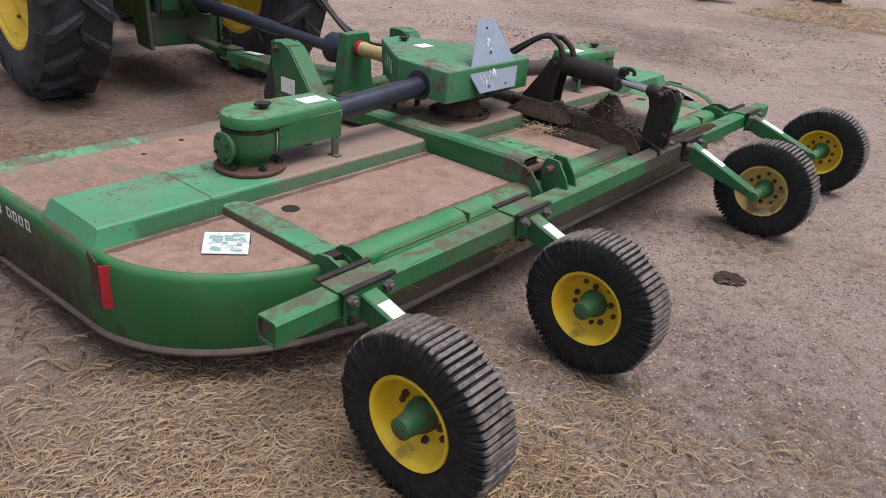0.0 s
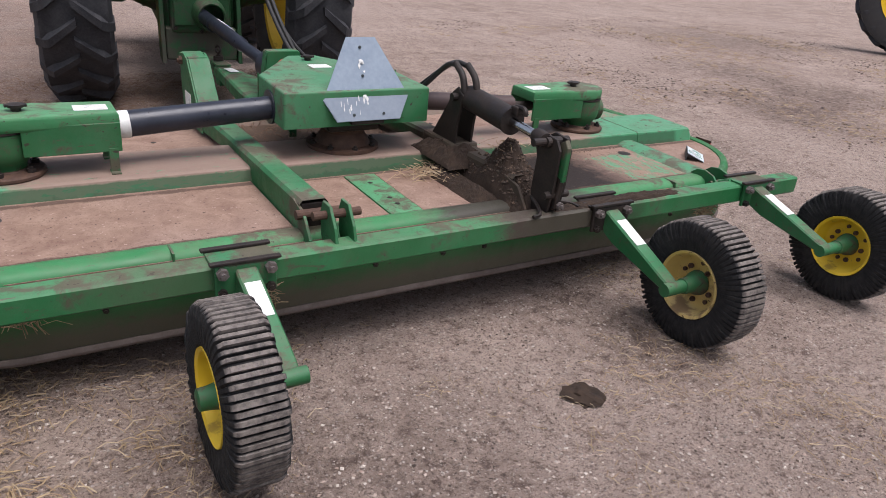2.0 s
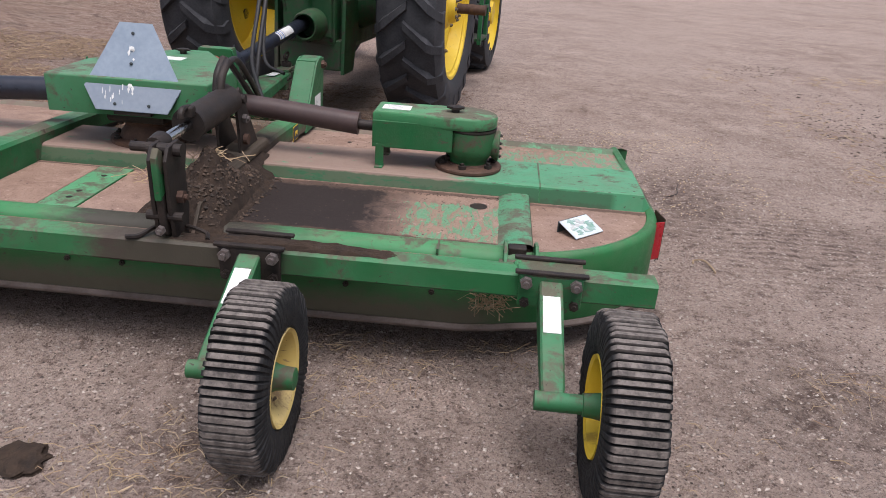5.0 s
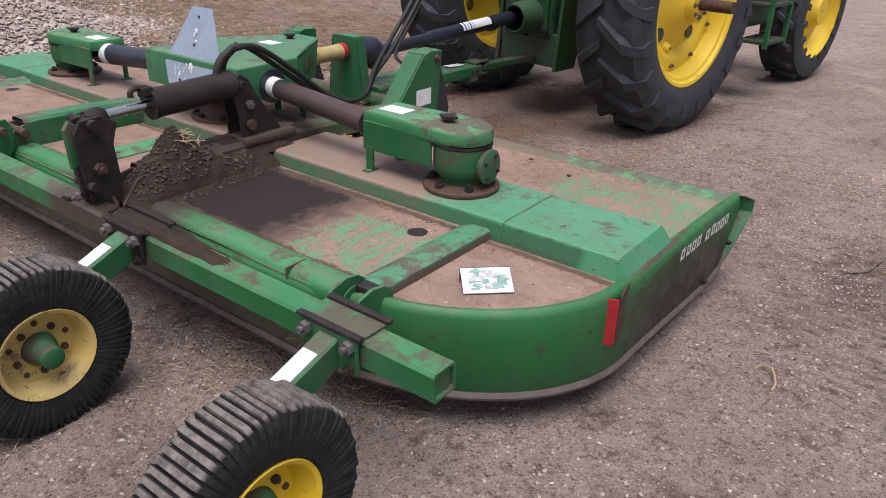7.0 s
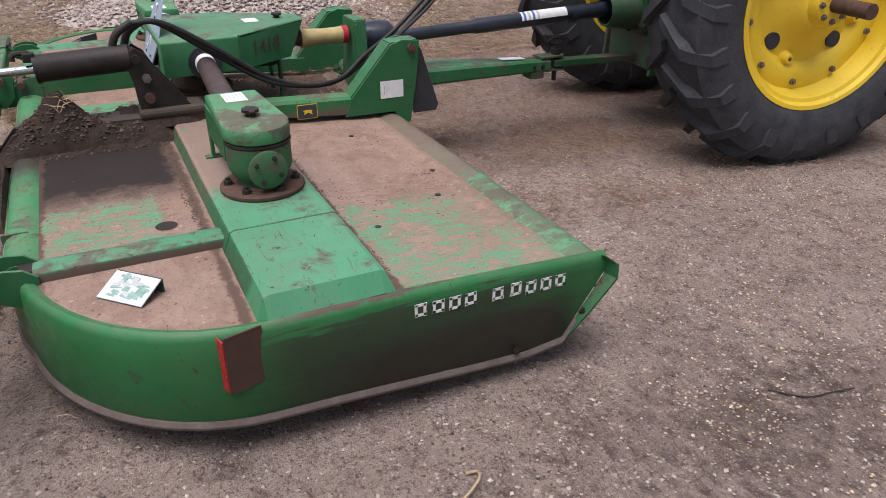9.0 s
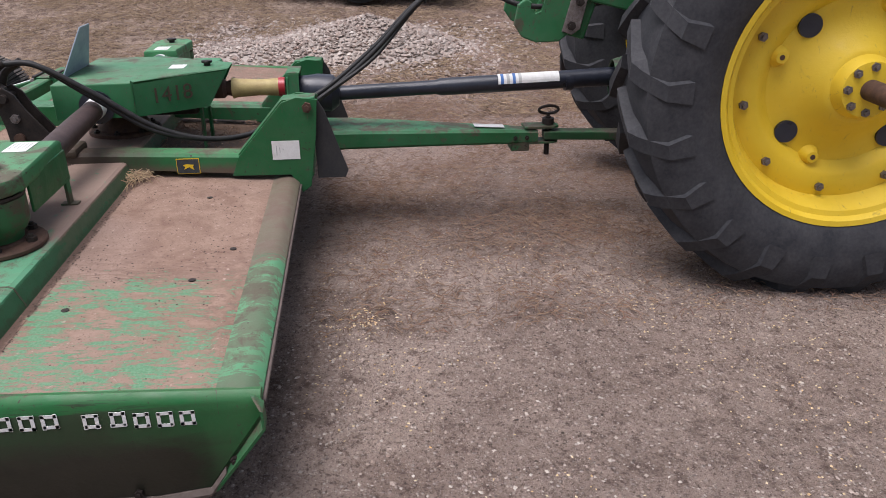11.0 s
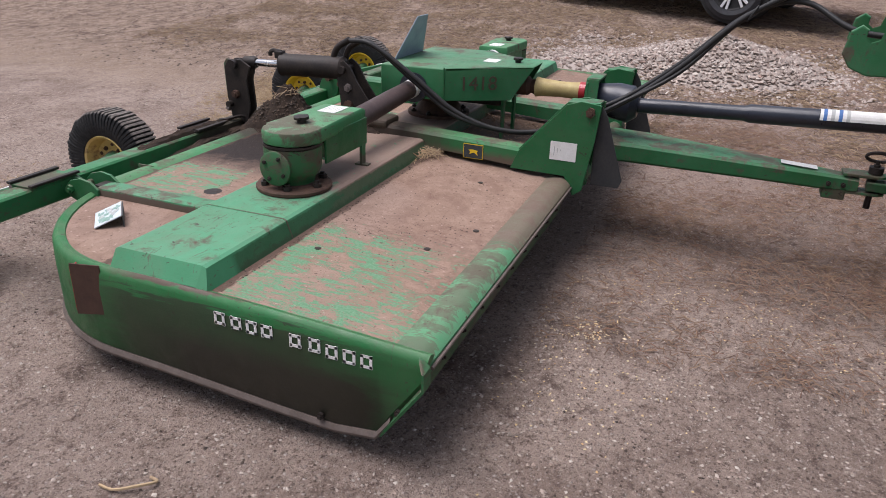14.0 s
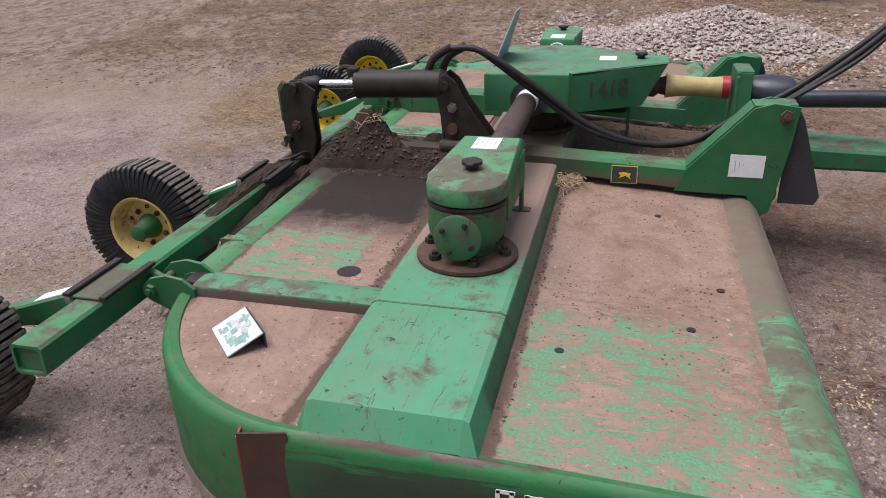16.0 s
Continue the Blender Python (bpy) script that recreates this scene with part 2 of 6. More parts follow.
def earth():
    m, n, l, b = mat_new("yard_earth")
    c = coords(n)
    sep = n.new("ShaderNodeSeparateXYZ")
    l.new(c, sep.inputs[0])
    X, Y = sep.outputs["X"], sep.outputs["Y"]
    big = noise_node(n, l, 0.35, 5, 0.6, c)
    mid = noise_node(n, l, 1.9, 9, 0.72, c, None, 0.6)
    small = noise_node(n, l, 13, 9, 0.78, c, None, 0.3)
    grain = noise_node(n, l, 95, 6, 0.8, c)
    col = blend(n, l, ramp(n, l, mid, 0.34, 0.66), (0.215, 0.157, 0.128), (0.42, 0.327, 0.272))
    col = blend(n, l, ramp(n, l, big, 0.40, 0.60, 0, 0.7), col, (0.385, 0.300, 0.252))
    col = blend(n, l, ramp(n, l, small, 0.53, 0.63, 0, 0.8), col, (0.125, 0.083, 0.068))
    crumb = noise_node(n, l, 42, 6, 0.75, c)
    col = blend(n, l, ramp(n, l, crumb, 0.56, 0.62, 0, 0.75), col, (0.085, 0.057, 0.046))
    col = blend(n, l, ramp(n, l, crumb, 0.41, 0.35, 0, 0.75), col, (0.56, 0.47, 0.40))
    # dry grass roots on the field side and behind the outer end of the deck
    straw = calc(n, l, "MAXIMUM", ramp(n, l, X, -2.4, -5.0), calc(n, l, "MULTIPLY", ramp(n, l, X, -1.2, -2.0), ramp(n, l, Y, 0.6, -0.4)))
    straw = calc(n, l, "MULTIPLY", straw, ramp(n, l, small, 0.3, 0.6, 0.9, 0.25))
    col = blend(n, l, straw, col, (0.29, 0.21, 0.142))
    field = calc(n, l, "MULTIPLY", ramp(n, l, X, -1.8, -3.5), ramp(n, l, noise_node(n, l, 5.0, 9, 0.8, c, (1.0, 1.6, 1.0), 0.8), 0.45, 0.57, 0, 0.92))
    col = blend(n, l, field, col, (0.105, 0.066, 0.048))
    red = calc(n, l, "MULTIPLY", calc(n, l, "MULTIPLY", ramp(n, l, Y, 0.8, 1.6), ramp(n, l, X, 0.9, -0.6)), ramp(n, l, mid, 0.4, 0.6))
    col = blend(n, l, calc(n, l, "MULTIPLY", red, 0.6), col, (0.19, 0.115, 0.085))
    # damp and dark patches, old tread prints; (1.9, 2.35) paints the tractor's soft shade
    for cx, cy, r, k in ((3.1, 0.6, 0.85, 0.9), (2.75, -0.9, 0.6, 0.75), (2.65, 1.40, 0.45, 0.7), (5.7, 1.7, 1.1, 0.8), (6.8, 3.4, 1.2, 0.7), (2.2, -0.32, 0.14, 0.85), (0.75, -1.45, 0.32, 0.7), (1.33, -1.34, 0.3, 0.65), (1.62, 0.88, 0.4, 0.6), (-0.2, 1.9, 0.9, 0.5), (5.4, 0.9, 0.9, 0.75), (6.9, 1.9, 1.2, 0.75), (9.5, 5.6, 2.2, 0.75), (9.9, 1.4, 1.7, 0.7), (2.66, 1.03, 0.4, 0.6), (0.65, -1.0, 0.5, 0.55), (0.4, 1.9, 0.5, 0.5), (1.1, 1.15, 0.35, 0.55), (-2.4, 7.9, 2.0, 0.6), (1.9, 2.35, 1.0, 0.5), (3.0, 1.6, 0.8, 0.45), (-0.7, -1.75, 0.9, 0.6)):
        dx, dy = calc(n, l, "SUBTRACT", X, cx), calc(n, l, "SUBTRACT", Y, cy)
        d = calc(n, l, "SQRT", calc(n, l, "ADD", calc(n, l, "MULTIPLY", dx, dx), calc(n, l, "MULTIPLY", dy, dy)), 0)
        f = calc(n, l, "MULTIPLY", ramp(n, l, d, r, r * 0.25), ramp(n, l, small, 0.36, 0.60))
        if k == 0.9:
            wv = n.new("ShaderNodeTexWave")
            wv.inputs["Scale"].default_value = 5.0
            wv.inputs["Distortion"].default_value = 3.0
            wv.inputs["Detail"].default_value = 3
            wv.bands_direction = "Y"
            l.new(c, wv.inputs["Vector"])
            f = calc(n, l, "MULTIPLY", f, ramp(n, l, wv.outputs["Fac"], 0.25, 0.6, 0.25, 1.0))
        col = blend(n, l, calc(n, l, "MULTIPLY", f, k), col, (0.085, 0.058, 0.046))
    h = small
    for sc, amount, lo in ((58, 0.85, 0.62), (140, 0.75, 0.5)):
        v = n.new("ShaderNodeTexVoronoi")
        v.inputs["Scale"].default_value = sc
        l.new(c, v.inputs["Vector"])
        peb = ramp(n, l, v.outputs["Distance"], 0.20, 0.38, 1, 0)
        hs = n.new("ShaderNodeSeparateColor")
        l.new(v.outputs["Color"], hs.inputs[0])
        pick = calc(n, l, "MULTIPLY", peb, ramp(n, l, hs.outputs[0], lo, lo + 0.15))
        tone = blend(n, l, hs.outputs[1], (0.14, 0.10, 0.088), (0.66, 0.57, 0.51))
        col = blend(n, l, calc(n, l, "MULTIPLY", pick, amount), col, tone)
        h = calc(n, l, "ADD", h, calc(n, l, "MULTIPLY", pick, 0.35))
    col = blend(n, l, ramp(n, l, grain, 0.53, 0.60, 0, 0.72), col, (0.085, 0.058, 0.048))
    l.new(col, b.inputs["Base Color"])
    b.inputs["Roughness"].default_value = 0.95
    b.inputs["Specular IOR Level"].default_value = 0.2
    bump(n, l, calc(n, l, "ADD", h, calc(n, l, "MULTIPLY", grain, 0.5)), 1.0, 0.022, b)
    return m


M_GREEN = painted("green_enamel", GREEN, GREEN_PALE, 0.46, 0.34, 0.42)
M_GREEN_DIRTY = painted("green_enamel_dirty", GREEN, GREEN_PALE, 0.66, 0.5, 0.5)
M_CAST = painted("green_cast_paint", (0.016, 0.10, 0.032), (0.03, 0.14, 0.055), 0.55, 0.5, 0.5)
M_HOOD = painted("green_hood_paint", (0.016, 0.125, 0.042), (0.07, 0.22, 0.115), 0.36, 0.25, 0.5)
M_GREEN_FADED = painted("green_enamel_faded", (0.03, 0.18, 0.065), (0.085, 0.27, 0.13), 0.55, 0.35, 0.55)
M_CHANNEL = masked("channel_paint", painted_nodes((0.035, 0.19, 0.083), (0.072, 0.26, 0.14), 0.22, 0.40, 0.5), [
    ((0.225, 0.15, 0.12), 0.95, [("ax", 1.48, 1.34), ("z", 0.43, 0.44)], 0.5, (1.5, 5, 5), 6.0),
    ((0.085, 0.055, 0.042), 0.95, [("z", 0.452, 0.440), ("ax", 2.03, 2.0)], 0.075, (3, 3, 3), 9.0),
    # channel sides a darker green below the top edge
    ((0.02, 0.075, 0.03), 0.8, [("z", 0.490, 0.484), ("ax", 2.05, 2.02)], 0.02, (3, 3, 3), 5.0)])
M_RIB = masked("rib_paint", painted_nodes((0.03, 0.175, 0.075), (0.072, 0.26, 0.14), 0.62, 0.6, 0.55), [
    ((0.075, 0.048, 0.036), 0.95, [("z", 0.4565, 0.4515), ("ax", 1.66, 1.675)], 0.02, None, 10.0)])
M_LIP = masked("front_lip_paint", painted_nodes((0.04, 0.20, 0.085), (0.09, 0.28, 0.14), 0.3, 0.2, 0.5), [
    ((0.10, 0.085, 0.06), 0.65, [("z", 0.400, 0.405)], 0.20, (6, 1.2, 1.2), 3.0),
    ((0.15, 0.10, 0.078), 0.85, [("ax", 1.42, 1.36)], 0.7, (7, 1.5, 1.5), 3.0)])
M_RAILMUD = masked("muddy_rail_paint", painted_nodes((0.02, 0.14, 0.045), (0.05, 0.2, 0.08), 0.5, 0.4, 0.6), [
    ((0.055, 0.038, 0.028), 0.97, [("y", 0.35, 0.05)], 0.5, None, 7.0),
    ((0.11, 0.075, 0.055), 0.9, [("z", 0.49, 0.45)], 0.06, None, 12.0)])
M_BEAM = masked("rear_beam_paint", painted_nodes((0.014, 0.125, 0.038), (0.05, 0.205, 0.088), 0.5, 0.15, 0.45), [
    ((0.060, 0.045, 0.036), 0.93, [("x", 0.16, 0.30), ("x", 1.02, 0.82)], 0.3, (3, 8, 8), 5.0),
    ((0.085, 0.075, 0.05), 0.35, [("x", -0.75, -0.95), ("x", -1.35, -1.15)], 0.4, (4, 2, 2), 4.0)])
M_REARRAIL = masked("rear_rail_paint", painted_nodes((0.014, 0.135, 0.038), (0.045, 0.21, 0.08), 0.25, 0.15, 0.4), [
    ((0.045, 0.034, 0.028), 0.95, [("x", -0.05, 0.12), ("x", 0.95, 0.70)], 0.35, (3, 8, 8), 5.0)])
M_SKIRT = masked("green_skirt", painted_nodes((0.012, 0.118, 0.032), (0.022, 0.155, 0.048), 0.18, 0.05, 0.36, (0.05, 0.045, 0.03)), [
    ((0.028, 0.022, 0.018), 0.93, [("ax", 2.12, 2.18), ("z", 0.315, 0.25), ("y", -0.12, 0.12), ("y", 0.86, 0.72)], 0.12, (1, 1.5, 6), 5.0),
    ((0.03, 0.028, 0.02), 0.75, [("ax", 2.12, 2.18), ("z", 0.40, 0.385), ("y", -0.3, -0.1), ("y", 0.9, 0.5)], 0.20, (1, 0.8, 14), 4.0),
    ((0.085, 0.05, 0.04), 0.92, [("ax", 2.15, 2.19), ("z", 0.431, 0.436), ("y", -0.2, -0.05)], 0.035, (1, 2, 4), 6.0),
    ((0.10, 0.085, 0.065), 0.9, [("ax", 1.7, 1.5), ("z", 0.30, 0.22)], 0.10, (2, 2, 5), 7.0)])
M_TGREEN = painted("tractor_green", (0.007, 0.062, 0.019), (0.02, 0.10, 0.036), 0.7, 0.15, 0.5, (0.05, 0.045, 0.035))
M_YELLOW = painted("yellow_enamel", (0.70, 0.47, 0.02), (0.76, 0.55, 0.06), 0.05, -0.05, 0.35, (0.3, 0.2, 0.06))
M_CREAM = painted("yellow_faded", (0.58, 0.42, 0.12), (0.62, 0.48, 0.2), 0.35, 0.35, 0.5, (0.25, 0.16, 0.08))
M_DECK = worn_deck()
M_DARK = plain("greasy_dark_steel", (0.010, 0.0085, 0.0085), (0.042, 0.031, 0.025), 0.55, 0.0, 18)
M_RUSTY = plain("rusty_steel", (0.10, 0.055, 0.035), (0.05, 0.03, 0.025), 0.75, 0.0, 25)
M_BROWNPIPE = plain("brown_shaft_guard", (0.075, 0.048, 0.042), (0.05, 0.036, 0.036), 0.45, 0.0, 12)
M_BLACK = plain("black_plastic_guard", (0.010, 0.012, 0.020), (0.024, 0.028, 0.042), 0.35, 0.0, 15, 0.1)
M_HOSE = plain("rubber_hose", (0.012, 0.012, 0.013), (0.03, 0.028, 0.026), 0.5, 0.0, 40, 0.1)
M_TYRE = plain("tractor_tyre_rubber", (0.022, 0.023, 0.027), (0.060, 0.059, 0.062), 0.72, 0.0, 9, 0.35)
def laminated():
    m, n, l, b = mat_new("laminated_tyre_rubber")
    c = coords(n)
    sep = n.new("ShaderNodeSeparateXYZ")
    l.new(c, sep.inputs[0])
    y, z = sep.outputs["Y"], sep.outputs["Z"]
    r = calc(n, l, "SQRT", calc(n, l, "ADD", calc(n, l, "MULTIPLY", y, y), calc(n, l, "MULTIPLY", z, z)), 0)
    f = noise_node(n, l, 35, 8, 0.7, c)
    worn = calc(n, l, "MULTIPLY", ramp(n, l, r, 0.254, 0.2595), ramp(n, l, f, 0.3, 0.55, 0.55, 1.0))
    side = blend(n, l, ramp(n, l, f, 0.4, 0.7), (0.009, 0.009, 0.010), (0.026, 0.025, 0.024))
    tread = blend(n, l, ramp(n, l, f, 0.35, 0.65), (0.085, 0.073, 0.066), (0.185, 0.16, 0.142))
    l.new(blend(n, l, worn, side, tread), b.inputs["Base Color"])
    b.inputs["Roughness"].default_value = 0.8
    b.inputs["Specular IOR Level"].default_value = 0.3
    bump(n, l, f, 0.4, 0.004, b)
    return m


M_LAM = laminated()
M_EDGE = plain("bare_ground_steel", (0.15, 0.12, 0.105), (0.085, 0.065, 0.055), 0.6, 0.0, 16)
M_CHROME = plain("chrome_rod", (0.62, 0.62, 0.62), (0.5, 0.5, 0.5), 0.2, 1.0, 30, 0.02)
M_BOLT = plain("dull_bolt_steel", (0.23, 0.21, 0.2), (0.12, 0.09, 0.08), 0.5, 0.6, 60)
M_PAPER = plain("glossy_print_paper", (0.56, 0.60, 0.62), (0.42, 0.47, 0.49), 0.4, 0.0, 45, 0.05)
M_SMV = plain("faded_sign_grey", (0.29, 0.345, 0.41), (0.20, 0.25, 0.31), 0.5, 0.0, 7, 0.05)
M_SMV_LOW = plain("faded_sign_border", (0.20, 0.235, 0.285), (0.26, 0.30, 0.35), 0.5, 0.0, 9, 0.05)
M_WHITE = plain("white_decal", (0.74, 0.74, 0.72), (0.6, 0.59, 0.56), 0.5, 0.0, 30, 0.05)
M_RED = plain("red_reflector", (0.40, 0.02, 0.028), (0.28, 0.016, 0.02), 0.3, 0.0, 40, 0.1)
M_BROWN = plain("brown_primer", (0.075, 0.040, 0.028), (0.055, 0.032, 0.024), 0.7, 0.0, 20)
M_YSHAFT = plain("yellow_shaft_cover", (0.45, 0.36, 0.15), (0.30, 0.22, 0.10), 0.5, 0.0, 25)
M_GREYRUB = plain("grey_rubber_flap", (0.028, 0.028, 0.03), (0.05, 0.047, 0.045), 0.7, 0.0, 14)
M_MUD = plain("dried_mud", (0.019, 0.013, 0.010), (0.052, 0.034, 0.023), 0.98, 0.0, 22, 0.9)
M_STRAW = islands("dry_straw", [(0.30, 0.21, 0.12), (0.42, 0.31, 0.18), (0.24, 0.15, 0.09), (0.5, 0.4, 0.26)])
M_STRAW_RED = islands("brown_litter", [(0.16, 0.08, 0.055), (0.26, 0.16, 0.10), (0.12, 0.07, 0.05), (0.33, 0.22, 0.14)])
M_GRASS = islands("dry_field_grass", [(0.20, 0.135, 0.085), (0.28, 0.195, 0.12), (0.145, 0.09, 0.06), (0.37, 0.27, 0.17)])
M_PEB = islands("yard_pebbles", [(0.22, 0.17, 0.14), (0.40, 0.33, 0.28), (0.28, 0.2, 0.16), (0.5, 0.44, 0.38), (0.17, 0.12, 0.1)])
M_CLOD = islands("dark_clods", [(0.05, 0.035, 0.027), (0.09, 0.06, 0.045), (0.035, 0.026, 0.022)], 0.95, 0.8)
M_MUDBIT = islands("mud_crumb", [(0.035, 0.024, 0.018), (0.075, 0.048, 0.033), (0.022, 0.016, 0.013), (0.11, 0.07, 0.045)], 0.95, 0.8)
M_CORN = islands("corn_kernels", [(0.6, 0.42, 0.2), (0.66, 0.55, 0.36), (0.5, 0.30, 0.12)], 0.6)
M_CHIP = islands("crushed_stone", [(0.27, 0.21, 0.18), (0.40, 0.335, 0.29), (0.17, 0.125, 0.105), (0.50, 0.44, 0.39), (0.30, 0.21, 0.17)])
M_EARTH = earth()
M_ALLOY = plain("silver_alloy", (0.62, 0.62, 0.63), (0.55, 0.55, 0.56), 0.35, 0.0, 20, 0.02)
M_TRUCK = plain("grey_car_paint", (0.34, 0.33, 0.33), (0.30, 0.29, 0.29), 0.25, 0.2, 3, 0.02)
M_TRIM = plain("dark_plastic_trim", (0.02, 0.02, 0.02), (0.035, 0.034, 0.033), 0.6, 0, 20)
M_INK = plain("dark_decal_ink", (0.03, 0.035, 0.04), (0.06, 0.07, 0.07), 0.6, 0, 40, 0.02)
M_FADEINK = plain("faded_decal_ink", (0.35, 0.36, 0.35), (0.5, 0.5, 0.48), 0.6, 0, 40, 0.02)
M_GREENINK = plain("green_print", (0.10, 0.24, 0.17), (0.36, 0.44, 0.42), 0.5, 0, 60, 0.02)
M_BLUEINK = plain("blue_print", (0.05, 0.13, 0.35), (0.08, 0.17, 0.38), 0.5, 0, 60, 0.02)


# ---------------------------------------------------------------- mesh helpers
FRONT_PARTS = {"frame_rail", "tongue_plate", "plate_web", "pivot_bolt", "decal", "ink_bar", "rubber_flap", "emblem", "emblem_field", "emblem_mark", "cross_tube", "hood_leg", "hood_gear_case", "joint_yoke", "joint_sleeve", "joint_band", "bearing_plate", "plate_flange", "driveline_cone", "driveline_guard", "driveline_tag", "print_bar", "tongue", "tongue_decal", "clevis_plate", "clevis_block", "clevis_bolt", "hitch_pin", "pin_collar", "pin_handle", "pin_stem", "hydraulic_hose", "hose_tie"}


def front_y(y):
    """Length of the front end, drawn in to its true reach ahead of the gearbox channel."""
    return y if y < 0.2 else 0.2 + (y - 0.2) * 0.895


def part(name, bm, material, parent=None, label="", smooth=False):
    if name in FRONT_PARTS:
        for v in bm.verts:
            v.co.y = front_y(v.co.y)
    me = bpy.data.meshes.new(name)
    bmesh.ops.recalc_face_normals(bm, faces=bm.faces)
    bm.to_mesh(me)
    bm.free()
    me.materials.append(material)
    if smooth:
        me.shade_smooth()
        me.set_sharp_from_angle(angle=radians(38))
    ob = new(name, me)
    ob.parent = parent
    if label:
        tagged(ob, label)
    return ob


def box(bm, x0, x1, y0, y1, z0, z1, bev=0.006, m=None):
    r = bmesh.ops.create_cube(bm, size=1)
    vs = r["verts"]
    for v in vs:
        v.co = Vector(((x0 + x1) / 2 + v.co.x * (x1 - x0), (y0 + y1) / 2 + v.co.y * (y1 - y0), (z0 + z1) / 2 + v.co.z * (z1 - z0)))
    if m is not None:
        bmesh.ops.transform(bm, matrix=m, verts=vs)
    if bev:
        es = list({e for v in vs for e in v.link_edges})
        bmesh.ops.bevel(bm, geom=es, offset=min(bev, 0.45 * min(x1 - x0, y1 - y0, z1 - z0)), segments=2, affect="EDGES", profile=0.5)
    return bm


def boxm(x0, x1, y0, y1, z0, z1, bev=0.006, m=None):
    return box(bmesh.new(), x0, x1, y0, y1, z0, z1, bev, m)


def basis(a, b):
    """A turn whose z runs from a to b."""
    d = (Vector(b) - Vector(a)).normalized()
    return d.to_track_quat("Z", "Y").to_matrix()


def beam(bm, a, b, w, h, bev=0.006, up=(0, 0, 1)):
    """A box section from a to b; h along up."""
    a, b = Vector(a), Vector(b)
    d = (b - a).normalized()
    s = d.cross(Vector(up)).normalized()
    u = s.cross(d)
    m = Matrix((s, d, u)).transposed().to_4x4()
    m.translation = (a + b) / 2
    L = (b - a).length
    return box(bm, -w / 2, w / 2, -L / 2, L / 2, -h / 2, h / 2, bev, m)


def tube(bm, pts, r, seg=12, caps=True, radii=None):
    """A round section swept along points."""
    pts = [Vector(p) for p in pts]
    rings = []
    t0 = (pts[1] - pts[0]).normalized()
    ref = t0.orthogonal().normalized()
    for i, p in enumerate(pts):
        t = (pts[min(i + 1, len(pts) - 1)] - pts[max(i - 1, 0)]).normalized()
        ref = (ref - t * ref.dot(t)).normalized()
        o = t.cross(ref)
        rr = radii[i] if radii else r
        rings.append([bm.verts.new(p + (ref * math.cos(2 * math.pi * k / seg) + o * math.sin(2 * math.pi * k / seg)) * rr) for k in range(seg)])
    for A, B in zip(rings, rings[1:]):
        for k in range(seg):
            bm.faces.new((A[k], A[(k + 1) % seg], B[(k + 1) % seg], B[k]))
    if caps:
        bm.faces.new(rings[0][::-1])
        bm.faces.new(rings[-1])
    return bm


def lathe(bm, prof, seg=40, centre=(0, 0, 0), axis="x", closed=False):
    """Profile of (along, radius) turned about an axis through centre."""
    c = Vector(centre)
    rings = []
    for a, r in prof:
        ring = []
        for k in range(seg):
            th = 2 * math.pi * k / seg
            p = {"x": (a, r * math.cos(th), r * math.sin(th)), "y": (r * math.sin(th), a, r * math.cos(th)), "z": (r * math.cos(th), r * math.sin(th), a)}[axis]
            ring.append(bm.verts.new(c + Vector(p)))
        rings.append(ring)
    pairs = list(zip(rings, rings[1:])) + ([(rings[-1], rings[0])] if closed else [])
    for A, B in pairs:
        for k in range(seg):
            bm.faces.new((A[k], A[(k + 1) % seg], B[(k + 1) % seg], B[k]))
    if not closed:
        for R in (rings[0], rings[-1]):
            bm.faces.new(R)
    return bm


def plate(bm, pts, thick, axis="z", at=0.0, bev=0.0):
    """A flat polygon with thickness; pts are the two other coordinates in axis order."""
    def put(p, d):
        return {"x": (at + d, p[0], p[1]), "y": (p[0], at + d, p[1]), "z": (p[0], p[1], at + d)}[axis]
    lo = [bm.verts.new(put(p, 0)) for p in pts]
    hi = [bm.verts.new(put(p, thick)) for p in pts]
    fs = [bm.faces.new(lo), bm.faces.new(hi[::-1])]
    for i in range(len(pts)):
        j = (i + 1) % len(pts)
        fs.append(bm.faces.new((lo[j], lo[i], hi[i], hi[j])))
    if bev:
        es = list({e for f in fs[:2] for e in f.edges})
        bmesh.ops.bevel(bm, geom=es, offset=bev, segments=2, affect="EDGES", profile=0.5)
    return bm


def loft(bm, sections, closed=False, caps=True):
    """Joins rows of points of equal count."""
    rows = [[bm.verts.new(p) for p in s] for s in sections]
    for A, B in zip(rows, rows[1:]):
        k = len(A)
        for i in range(k if closed else k - 1):
            bm.faces.new((A[i], A[(i + 1) % k], B[(i + 1) % k], B[i]))
    if closed and caps:
        bm.faces.new(rows[0][::-1])
        bm.faces.new(rows[-1])
    return bm


def thing(name, label, category, group="", kind=""):
    return tagged(new(name), label, category, group, kind)


def hexbolt(bm, p, axis, r=0.012, h=0.012):
    a = Vector(p)
    b = a + Vector(axis).normalized() * h
    tube(bm, [a, b], r, 6)
    tube(bm, [b, b + Vector(axis).normalized() * h * 0.6], r * 0.5, 8)
    return bm


